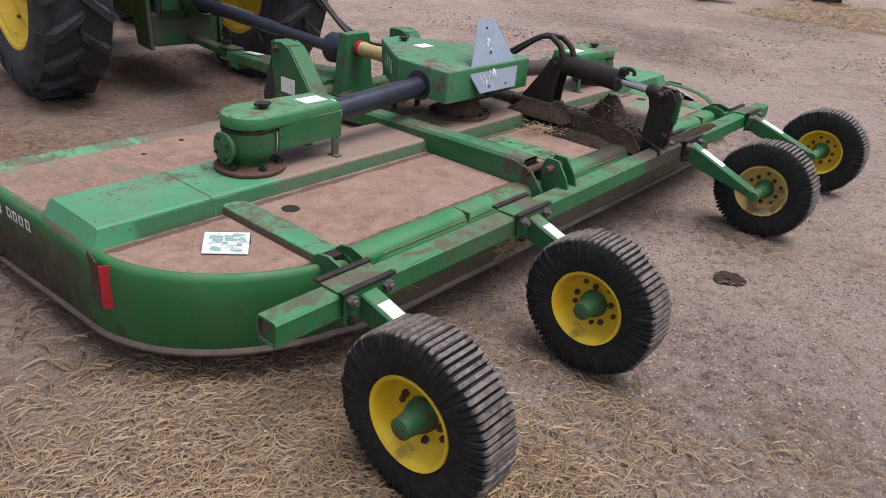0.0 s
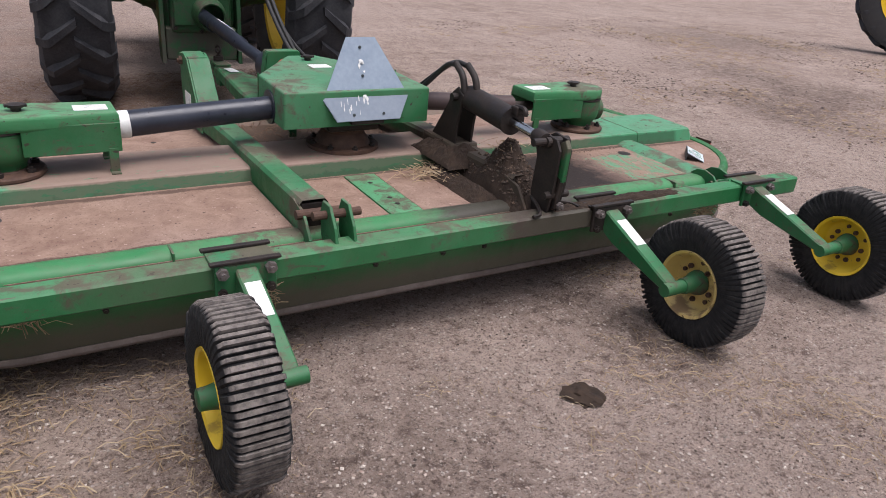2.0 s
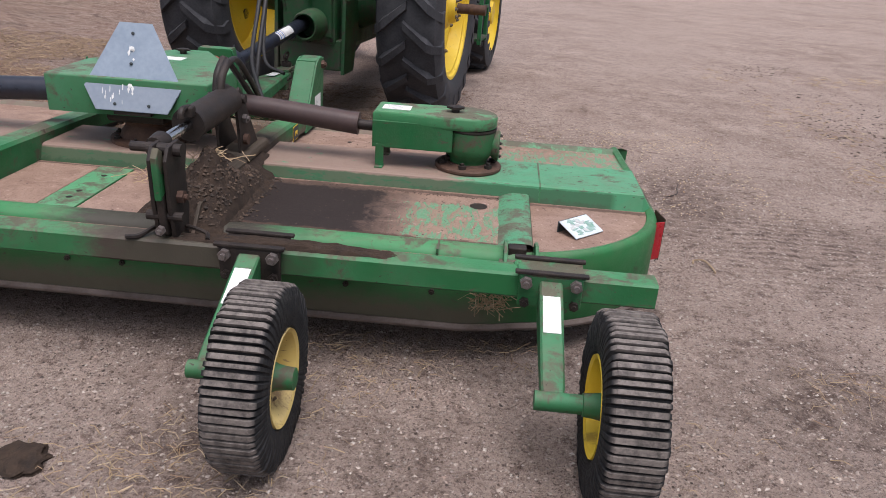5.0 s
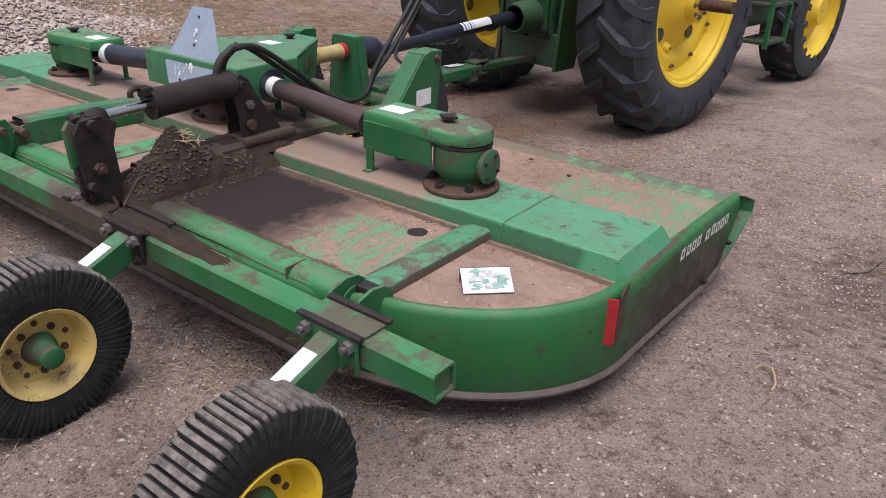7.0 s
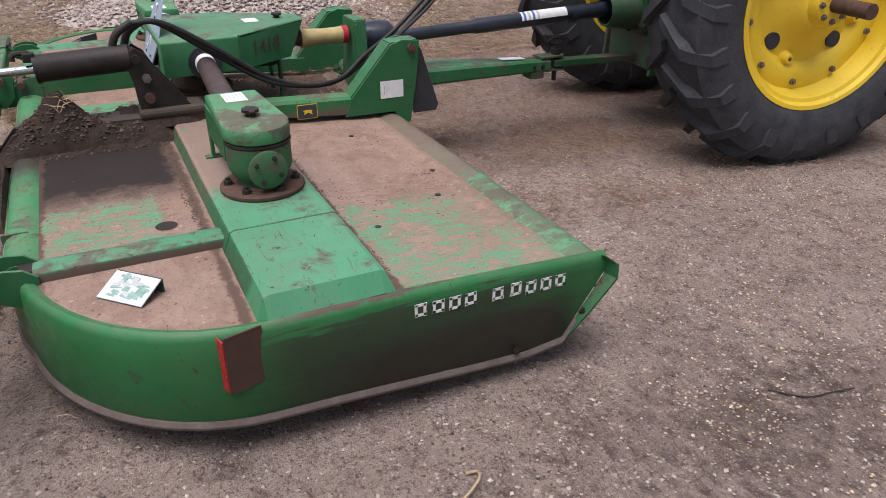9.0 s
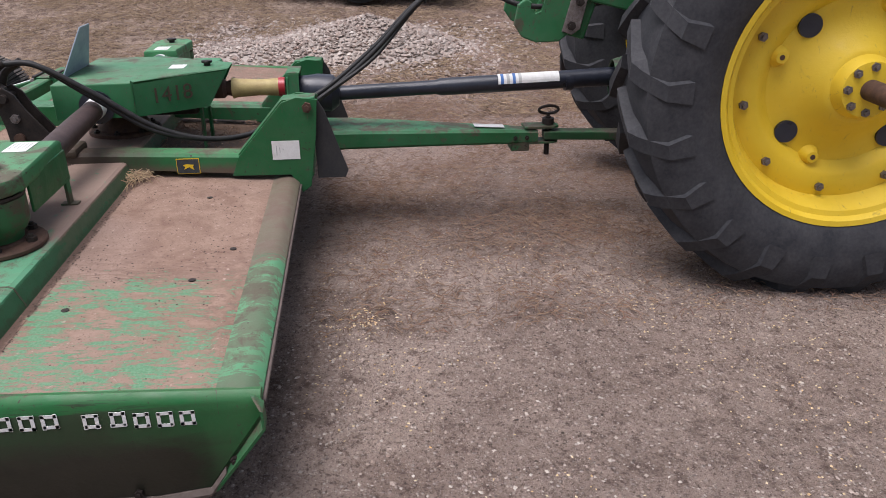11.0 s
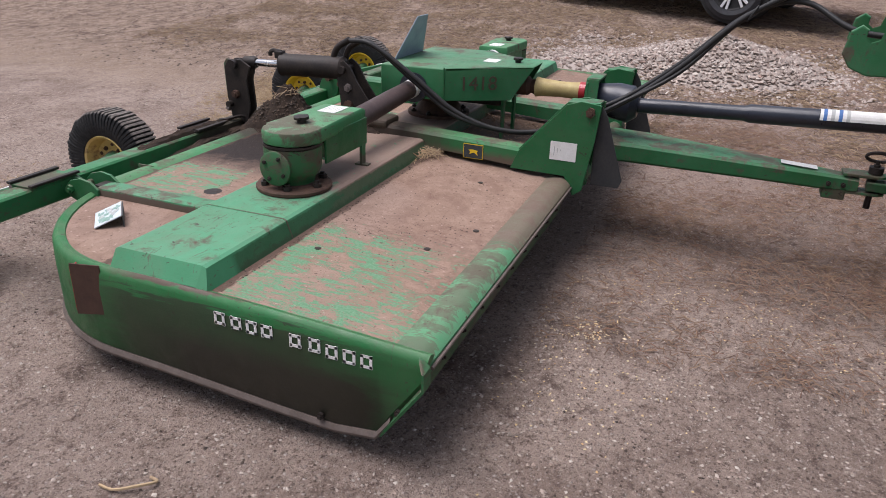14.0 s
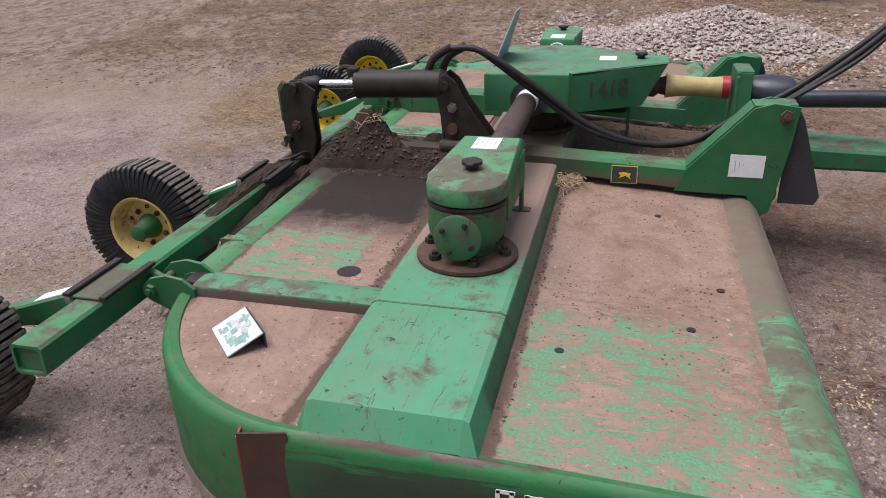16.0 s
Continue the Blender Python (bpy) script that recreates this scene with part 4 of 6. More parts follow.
        part("tag", tube(bmesh.new(), [(0.335, 0.018, 0.699), (0.385, 0.0165, 0.695)], 0.0455, 20), M_WHITE, mower, "white printed band", True)
    else:
        bm = tube(bmesh.new(), [(-0.30, 0.02, 0.70), (-0.60, 0.012, 0.685), (-1.03, 0.0, 0.66), (-1.1, 0, 0.655)], 0.052, 22, True, [0.05, 0.052, 0.054, 0.054])
        part("shaft_guard", bm, mt, mower, "dark blue-black plastic shaft guard", True)
        part("tag", tube(bmesh.new(), [(-0.96, 0.0, 0.664), (-1.015, 0.0, 0.661)], 0.0555, 22), M_WHITE, mower, "white printed band", True)


def centre_gearbox():
    bm = bmesh.new()
    lathe(bm, [(0.500, 0.02), (0.500, 0.17), (0.516, 0.17), (0.52, 0.13), (0.545, 0.12), (0.575, 0.10), (0.60, 0.115), (0.66, 0.12), (0.66, 0.02)], 36, (CX, 0.02, 0), "z")
    fl = part("gearbox_flange", bm, M_RUSTY, mower, "rusty centre gearbox casting", True)
    for i in range(8):
        a = i * math.pi / 4
        part("bolt", hexbolt(bmesh.new(), (CX + 0.148 * math.cos(a), 0.02 + 0.148 * math.sin(a), 0.514), (0, 0, 1), 0.014, 0.014), M_DARK, fl)
    # hood: wide at the back, tapering to the front
    top = [(-0.352, -0.165, 0.803), (0.352, -0.165, 0.803), (0.350, 0.185, 0.807), (0.075, 0.575, 0.814), (-0.075, 0.575, 0.814), (-0.350, 0.185, 0.807)]
    low = [(-0.352, -0.165, 0.645), (0.352, -0.165, 0.645), (0.350, 0.185, 0.65), (0.145, 0.48, 0.645), (-0.145, 0.48, 0.645), (-0.350, 0.185, 0.65)]
    bm = bmesh.new()
    th = 0.008
    c = Vector((0, 0.15, 0))

    def inset(p):
        v = Vector(p)
        d = (v - c)
        d.z = 0
        return v - d.normalized() * 0.012
    A = [bm.verts.new(Vector(p) + Vector((CX, 0, 0))) for p in low]
    B = [bm.verts.new(Vector(p) + Vector((CX, 0, 0))) for p in top]
    C = [bm.verts.new(inset(p) + Vector((CX, 0, -th))) for p in top]
    D = [bm.verts.new(inset(p) + Vector((CX, 0, 0))) for p in low]
    for i in range(6):
        j = (i + 1) % 6
        if i == 3:
            continue
        bm.faces.new((A[i], A[j], B[j], B[i]))
        bm.faces.new((D[j], D[i], C[i], C[j]))
        bm.faces.new((A[j], A[i], D[i], D[j]))
    bm.faces.new((B[3], B[4], C[4], C[3]))
    bm.faces.new((A[3], B[3], C[3], D[3]))
    bm.faces.new((B[4], A[4], D[4], C[4]))
    bm.faces.new(B)
    bm.faces.new(C[::-1])
    es = [e for e in bm.edges if all(v in B for v in e.verts)] + [e for e in bm.edges if (e.verts[0] in A and e.verts[1] in B) or (e.verts[1] in A and e.verts[0] in B)]
    es = [e for e in es if len(e.link_faces) == 2]
    bmesh.ops.bevel(bm, geom=es, offset=0.010, segments=3, affect="EDGES", profile=0.5)
    hood = part("gearbox_hood", bm, M_HOOD, mower, "green sheet hood, dusty on top", True)
    part("hood_gear_case", boxm(CX - 0.13, CX + 0.13, -0.12, 0.44, 0.60, 0.77, 0.02), M_DARK, mower)
    # dark shaft openings
    for s in (1, -1):
        bm = tube(bmesh.new(), [(CX + s * 0.335, 0.02, 0.70), (CX + s * 0.358, 0.02, 0.70)], 0.075, 28)
        part("shaft_opening", bm, M_BLACK, mower)
        # panel seam
        part("hood_seam", boxm(CX + s * 0.3495 - 0.0035, CX + s * 0.3495 + 0.0035, 0.180, 0.186, 0.652, 0.813, 0), M_GREEN_DIRTY, hood)
    bm = lathe(bmesh.new(), [(0.810, 0.004), (0.810, 0.016), (0.824, 0.016), (0.826, 0.026), (0.836, 0.026), (0.838, 0.004)], 16, (CX - 0.01, 0.455, 0), "z")
    box(bm, CX - 0.045, CX + 0.025, 0.447, 0.463, 0.826, 0.835, 0.003)
    part("breather", bm, M_DARK, mower)
    d = part("decal", boxm(CX - 0.05, CX + 0.05, 0.29, 0.37, 0.8085, 0.8118, 0), M_WHITE, mower, "faded pale decal")
    # brackets under the hood
    for x in (-0.10, 0.10):
        part("hood_leg", boxm(CX + x - 0.02, CX + x + 0.02, 0.44, 0.455, 0.43, 0.67, 0.003), M_GREEN_DIRTY, mower)
    # yellow-sleeved joint to the support bearing
    bm = tube(bmesh.new(), [(CX, 0.46, 0.70), (CX, 0.56, 0.70), (CX, 0.58, 0.70), (CX, 0.62, 0.70)], 0.04, 16, True, [0.05, 0.05, 0.035, 0.045])
    part("joint_yoke", bm, M_RUSTY, mower, "", True)
    bm = tube(bmesh.new(), [(CX, 0.61, 0.70), (CX, 0.64, 0.70), (CX, 0.75, 0.70), (CX, 0.83, 0.70), (CX, 0.87, 0.70)], 0.04, 18, True, [0.052, 0.046, 0.040, 0.042, 0.046])
    part("joint_sleeve", bm, M_YSHAFT, mower, "yellowed plastic joint sleeve", True)
    part("joint_band", tube(bmesh.new(), [(CX, 0.865, 0.70), (CX, 0.90, 0.70)], 0.048, 18), M_RED, mower, "", True)
    # upright bearing plate
    pts = [(CX - 0.14, 0.42), (CX + 0.14, 0.42), (CX + 0.10, 0.76), (CX + 0.085, 0.785), (CX - 0.085, 0.785), (CX - 0.10, 0.76)]
    part("bearing_plate", plate(bmesh.new(), pts, 0.014, "y", 0.915, 0.003), M_GREEN, mower)
    part("plate_flange", boxm(CX - 0.09, CX + 0.09, 0.925, 0.99, 0.774, 0.786, 0.003), M_GREEN, mower)
    for sx in (-1, 1):
        bm = bmesh.new()
        beam(bm, (CX + sx * 0.135, 0.95, 0.42), (CX + sx * 0.09, 0.95, 0.78), 0.008, 0.07, 0.002, (0, 1, 0))
        part("plate_flange", bm, M_GREEN, mower)
    # main driveline to the tractor
    bm = tube(bmesh.new(), [(CX, 0.93, 0.69), (CX, 1.02, 0.68), (CX, 1.07, 0.672), (CX, 1.16, 0.662), (CX, 1.20, 0.66)], 0.08, 24, True, [0.06, 0.075, 0.09, 0.092, 0.06])
    part("driveline_cone", bm, M_BLACK, mower, "ribbed black driveline cone", True)
    bm = tube(bmesh.new(), [(CX, 1.18, 0.66), (CX, 1.75, 0.6785), (CX, 1.78, 0.6795), (CX, 2.50, 0.703), (CX, 2.95, 0.718)], 0.04, 20, True, [0.036, 0.036, 0.044, 0.046, 0.05])
    part("driveline_guard", bm, M_BLACK, mower, "black plastic driveline guard", True)
    def label_arc(y0, y1, r):
        arc = [radians(a) for a in (5, 20, 35, 50, 65, 80)]
        return loft(bmesh.new(), [[(CX + q * math.cos(a), y, 0.6795 + (y - 1.78) * 0.0327 + q * math.sin(a)) for q, a in [(r, a) for a in arc] + [(r - 0.003, a) for a in arc[::-1]]] for y in (y0, y1)], closed=True)
    tag = part("driveline_tag", label_arc(2.11, 2.47, 0.0495), M_WHITE, mower, "long white and blue warning label on the guard")
    for k in range(4):
        part("print_bar", label_arc(2.125 + 0.035 * k, 2.142 + 0.035 * k, 0.0502), M_FADEINK if k % 2 else M_BLUEINK, tag)
    part("driveline_collar", tube(bmesh.new(), [(CX, 2.27, 0.6955), (CX, 2.31, 0.697)], 0.051, 20), M_BLACK, mower, "", True)
    # model number on the sloping cheeks
    for s in (1, -1):
        cu = bpy.data.curves.new("model_number", "FONT")
        cu.body = "1418"
        cu.size = 0.10
        cu.extrude = 0.0008
        tmp = new("model_number_text", cu)
        dg = bpy.context.evaluated_depsgraph_get()
        me = bpy.data.meshes.new_from_object(tmp.evaluated_get(dg))
        bpy.data.objects.remove(tmp)
        me.materials.clear()
        me.materials.append(M_DECALNUM[0] if s > 0 else M_DECALNUM[1])
        ob = new("model_number", me)
        ob.parent = hood
        p0, p1 = Vector((CX + s * 0.350, 0.185, 0)), Vector((CX + s * 0.075, 0.585, 0))
        d = (p1 - p0).normalized()
        nrm = Vector((s * d.y, -s * d.x, 0)) if s > 0 else Vector((-d.y, d.x, 0))
        if nrm.x * s < 0:
            nrm = -nrm
        # cheeks lean in a little towards the foot
        upv = Vector((0, 0, 1))
        xd = d if s > 0 else -d
        start = p0 + d * (0.075 if s > 0 else 0.285) + nrm * 0.0035
        ob.matrix_basis = Matrix.Translation((start.x, start.y, 0.70)) @ Matrix((xd, upv, xd.cross(upv))).transposed().to_4x4()
        tagged(ob, "weathered model number in plain digits" if s > 0 else "pale model number in plain digits")
    # faded slow-vehicle sign, bolted to the hood
    lean = Matrix.Rotation(radians(-19.5), 3, "X")
    foot = (0, -0.195, 0.672)

    def sheet(pts, thick, y):
        bm = plate(bmesh.new(), pts, thick, "y", y)
        bmesh.ops.rotate(bm, cent=foot, matrix=lean, verts=bm.verts)
        return bm
    zt = [(-0.197, 0.768), (-0.142, 0.672), (0.165, 0.672), (0.219, 0.778), (0.078, 1.036), (-0.060, 1.036)]
    sign = part("warning_sign", sheet(zt, 0.004, -0.199), M_SMV, mower, "faded grey-blue triangular warning sign")
    low = [(-0.195, 0.767), (-0.141, 0.674), (0.164, 0.674), (0.217, 0.777), (0.209, 0.792), (-0.183, 0.792)]
    part("sign_border", sheet(low, 0.0014, -0.2006), M_SMV_LOW, sign, "greyer lower sign border")
    for x, z, m in ((0.0, 0.992, M_INK), (0.0, 0.93, M_WHITE), (0.0, 0.868, M_INK), (0.0, 0.778, M_WHITE), (-0.06, 0.70, M_INK), (0.085, 0.70, M_INK)):
        bm = hexbolt(bmesh.new(), (x, -0.1995, z), (0, -1, 0), 0.007 if m is M_INK else 0.010, 0.004)
        bmesh.ops.rotate(bm, cent=foot, matrix=lean, verts=bm.verts)
        part("sign_bolt", bm, m, sign)
    # pale drip marks and scratches below the bolts
    rnd = random.Random(4)
    for cx, cz in ((0.0, 0.925), (0.0, 0.79)):
        for k in range(5):
            x, z, w, h = cx + rnd.uniform(-0.014, 0.014), cz - rnd.uniform(-0.015, 0.05), rnd.uniform(0.002, 0.007), rnd.uniform(0.006, 0.02)
            part("pale_scratch", sheet([(x - w, z), (x, z - h), (x + w, z), (x, z + h * 0.6)], 0.0006, -0.2014 - 0.0001 * k), M_WHITE, sign)
    for k in range(10):
        x, z = rnd.uniform(-0.12, -0.02), rnd.uniform(0.70, 0.78)
        w, h = rnd.uniform(0.0006, 0.0016), rnd.uniform(0.006, 0.018)
        part("pale_scratch", sheet([(x - w, z - h), (x + w * 2, z - h), (x + w, z + h), (x - w * 2, z + h)], 0.0006, -0.2014 - 0.0001 * k), M_WHITE, sign)
    part("sign_mount", boxm(-0.07, 0.09, -0.193, -0.165, 0.655, 0.68, 0.002), M_DARK, sign)


def tongue():
    secs = []
    for y, hw, z0, z1 in ((1.03, 0.165, 0.405, 0.50), (1.25, 0.155, 0.405, 0.497), (1.8, 0.10, 0.39, 0.472), (2.25, 0.055, 0.375, 0.45), (2.36, 0.05, 0.375, 0.445)):
        b = 0.012
        secs.append([(CX - hw, y, z0 + b), (CX - hw, y, z1 - b), (CX - hw + b, y, z1), (CX + hw - b, y, z1), (CX + hw, y, z1 - b), (CX + hw, y, z0 + b), (CX + hw - b, y, z0), (CX - hw + b, y, z0)])
    part("tongue", loft(bmesh.new(), secs, closed=True), M_GREEN, mower, "tapered green drawbar tongue")
    part("tongue_decal", boxm(CX - 0.03, CX + 0.03, 1.98, 2.16, 0.4665, 0.4685, 0, Matrix.Translation((0, 2.07, 0.4675)) @ Matrix.Rotation(radians(-2.9), 4, "X") @ Matrix.Translation((0, -2.07, -0.4675))), M_WHITE, mower)
    for z in (0.452, 0.37):
        part("clevis_plate", plate(bmesh.new(), [(CX - 0.05, 2.28), (CX + 0.05, 2.28), (CX + 0.045, 2.46), (CX + 0.02, 2.49), (CX - 0.02, 2.49), (CX - 0.045, 2.46)], 0.014, "z", z, 0.003), M_GREEN_DIRTY, mower)
    part("clevis_block", boxm(CX - 0.052, CX + 0.052, 2.20, 2.31, 0.335, 0.425, 0.006), M_GREEN_DIRTY, mower)
    for y in (2.22, 2.29):
        part("clevis_bolt", hexbolt(bmesh.new(), (CX + 0.052, y, 0.41), (1, 0, 0), 0.013, 0.012), M_DARK, mower)
    pin = part("hitch_pin", tube(bmesh.new(), [(CX, 2.43, 0.30), (CX, 2.43, 0.51)], 0.016, 12), M_DARK, mower, "steel hitch pin with loop handle", True)
    part("pin_collar", tube(bmesh.new(), [(CX, 2.43, 0.47), (CX, 2.43, 0.50)], 0.035, 14), M_DARK, pin, "", True)
    loop = [(CX + 0.02 * math.sin(a) * 0.3, 2.43 + 0.06 * math.cos(a), 0.545 + 0.022 * math.sin(a)) for a in np.linspace(0, 2 * math.pi, 22)]
    part("pin_handle", tube(bmesh.new(), loop, 0.008, 8, False), M_DARK, pin, "", True)
    part("pin_stem", tube(bmesh.new(), [(CX, 2.43, 0.50), (CX, 2.43, 0.53)], 0.01, 8), M_DARK, pin)


def lift_cylinder():
    a, b = Vector((0.468, -0.285, 0.785)), Vector((0.452, -0.665, 0.768))
    d = (b - a).normalized()
    part("cylinder_barrel", tube(bmesh.new(), [a, a + d * 0.02, a + d * 0.03, a + d * 0.36, a + d * 0.37, b], 0.05, 22, True, [0.04, 0.056, 0.056, 0.056, 0.06, 0.06]), M_DARK, mower, "greasy black hydraulic cylinder", True)
    part("cylinder_rod", tube(bmesh.new(), [b, b + d * 0.20], 0.019, 14), M_CHROME, mower, "bright chrome piston rod", True)
    e = b + d * 0.17
    part("rod_clevis", tube(bmesh.new(), [e, e + d * 0.02, e + d * 0.075], 0.03, 12, True, [0.025, 0.036, 0.03]), M_DARK, mower, "", True)
    part("clevis_pin", tube(bmesh.new(), [e + d * 0.085 + Vector((-0.07, 0, 0)), e + d * 0.085 + Vector((0.07, 0, 0))], 0.016, 12), M_DARK, mower)
    tip = e + d * 0.085
    # stacked mast plates standing on the rear beam
    for x in (0.450, 0.502):
        pts = [(-0.868, 0.45), (-0.962, 0.45), (-0.985, 0.58), (-0.992, 0.735), (-0.965, 0.775), (-0.89, 0.782), (-0.832, 0.748), (-0.862, 0.675), (-0.848, 0.53)]
        part("mast_plate", plate(bmesh.new(), pts, 0.013, "x", x, 0.003), M_DARK, mower, "greasy dark upright link plate")
    part("mast_strap", plate(bmesh.new(), [(-0.972, 0.60), (-1.006, 0.61), (-1.012, 0.75), (-0.99, 0.778), (-0.965, 0.76), (-0.962, 0.66)], 0.022, "x", 0.472, 0.004), M_GREEN_DIRTY, mower, "worn green strap link")
    part("mast_strap", plate(bmesh.new(), [(-0.955, 0.47), (-0.985, 0.49), (-0.998, 0.62), (-0.968, 0.63), (-0.95, 0.55)], 0.024, "x", 0.471, 0.004), M_DARK, mower)
    part("mast_bolt", hexbolt(bmesh.new(), (0.515, -0.925, 0.60), (1, 0, 0), 0.022, 0.02), M_RUSTY, mower)
    part("mast_bolt", hexbolt(bmesh.new(), (0.483, -1.0, 0.51), (0, -1, 0), 0.016, 0.016), M_BOLT, mower, "bright bolt head")
    part("mast_pin", tube(bmesh.new(), [(0.425, -0.965, 0.545), (0.545, -0.965, 0.545)], 0.016, 12), M_DARK, mower)
    part("mast_pin", tube(bmesh.new(), [(0.43, -0.925, 0.755), (0.54, -0.925, 0.755)], 0.021, 14), M_DARK, mower)
    # port block and bent pipe stub at the rod end of the barrel
    part("port_block", boxm(0.44, 0.482, -0.70, -0.655, 0.80, 0.838, 0.006), M_DARK, mower)
    part("port_pipe", tube(bmesh.new(), curve_pts([(0.46, -0.67, 0.832), (0.46, -0.715, 0.836), (0.46, -0.735, 0.826), (0.46, -0.737, 0.808)], 5), 0.011, 8), M_DARK, mower, "", True)
    # loose straps lying from the mast down to the beam
    for ctrl in ([(0.50, -0.87, 0.47), (0.53, -0.90, 0.487), (0.60, -0.93, 0.482), (0.62, -0.97, 0.476)], [(0.45, -0.86, 0.50), (0.43, -0.93, 0.49), (0.40, -0.99, 0.478), (0.36, -1.0, 0.475)]):
        part("loose_strap", tube(bmesh.new(), curve_pts(ctrl, 6), 0.008, 6), M_DARK, mower, "", True)
    # base bracket
    for dx in (-0.05, 0.038):
        pts = [(-0.298, 0.55), (-0.302, 0.66), (-0.335, 0.80), (-0.285, 0.83), (-0.245, 0.80), (-0.212, 0.735), (-0.078, 0.55)]
        part("base_bracket", plate(bmesh.new(), pts, 0.012, "x", 0.457 + dx, 0.003), M_DARK, mower)
    part("bracket_foot", boxm(0.385, 0.540, -0.31, -0.03, 0.525, 0.568, 0.016), M_RAILMUD, mower)
    part("bracket_bolt", hexbolt(bmesh.new(), (0.507, -0.255, 0.70), (1, 0, 0), 0.020, 0.016), M_BOLT, mower, "bright bolt head")
    part("bracket_bolt", tube(bmesh.new(), [(0.50, -0.255, 0.615), (0.525, -0.255, 0.615)], 0.022, 14), M_RUSTY, mower)
    part("base_pin", tube(bmesh.new(), [(0.38, -0.285, 0.785), (0.53, -0.285, 0.785)], 0.018, 12), M_DARK, mower)
    # hoses: over the cylinder, along the rail, up to the tractor
    for k in range(2):
        o = 0.035 * k
        part("hose_elbow", tube(bmesh.new(), curve_pts([(0.46 - o, -0.37 + 0.05 * k, 0.81), (0.46 - o, -0.34 + 0.05 * k, 0.88), (0.46 - o, -0.27 + 0.05 * k, 0.925)], 5), 0.016, 10), M_DARK, mower, "", True)
        ctrl = [(0.46 - o, -0.28 + 0.05 * k, 0.92), (0.455 - o, -0.15, 0.91 - 0.012 * k), (0.44 - o * 0.6, 0.06, 0.78 - 0.03 * k), (0.42, 0.27, 0.635 - 0.02 * k), (0.38, 0.5, 0.555), (0.30, 0.72, 0.545), (0.20, 0.92, 0.60 + 0.03 * k), (0.15 - o, 1.14, 0.70 + 0.02 * k), (0.11 - o, 1.4, 0.885 + 0.015 * k), (0.09 - o, 1.68, 1.13), (0.12 - o, 1.95, 1.255), (0.22, 2.3, 1.30 - 0.03 * k), (0.25, 2.75, 1.30)]
        if k:
            ctrl[-3:] = [(0.10, 1.92, 1.20), (0.22, 2.2, 1.10), (0.25, 2.75, 1.12)]
        part("hydraulic_hose", tube(bmesh.new(), curve_pts(ctrl, 8), 0.0125, 10), M_HOSE, mower, "black hydraulic hose", True)
    ctrl = [(0.33, 1.02, 0.66), (0.2, 1.12, 0.70), (0.12, 1.4, 0.86), (0.085, 1.66, 1.11), (0.10, 1.9, 1.24), (0.2, 2.3, 1.27), (0.22, 2.7, 1.28)]
    part("hydraulic_hose", tube(bmesh.new(), curve_pts(ctrl, 8), 0.010, 8), M_HOSE, mower, "", True)
    ring = [(0.09 + 0.02 * math.cos(a), 1.70 + 0.03 * math.sin(a) * 0.6, 1.14 + 0.032 * math.sin(a)) for a in np.linspace(0, 2 * math.pi, 14)]
    part("hose_tie", tube(bmesh.new(), ring, 0.006, 6, False), M_HOSE, mower)


def rear_beam():
    def ring(x, d):
        y0, y1, z0, z1, c = -0.998 + d, -0.908 - d, 0.385 + d, 0.47 - d, 0.008
        return [(x, y0, z0 + c), (x, y0, z1 - c), (x, y0 + c, z1), (x, y1 - c, z1), (x, y1, z1 - c), (x, y1, z0 + c), (x, y1 - c, z0), (x, y0 + c, z0)]
    # square tube, open at both ends
    secs = [ring(-1.8, 0.008), ring(-2.06, 0.008), ring(-2.06, 0.0)] + [ring(x, 0.0) for x in np.linspace(-1.9, 1.9, 12)] + [ring(2.07, 0.0), ring(2.07, 0.008), ring(1.8, 0.008)]
    part("rear_beam", loft(bmesh.new(), secs, closed=True), M_BEAM, mower, "faded green square rear axle beam")
    for x in (2.056, -2.046):
        part("beam_end_plate", boxm(x - 0.004, x + 0.004, -0.9895, -0.9165, 0.3935, 0.4615, 0.002), M_GREEN_DIRTY, mower, "dented dirty end plate")
    for x in (-1.2, -0.25, 0.05, 0.25, 1.05, 1.35):
        part("skirt_bolt", hexbolt(bmesh.new(), (x, -0.842, 0.30), (0, -1, 0), 0.011, 0.008), M_DARK, mower)


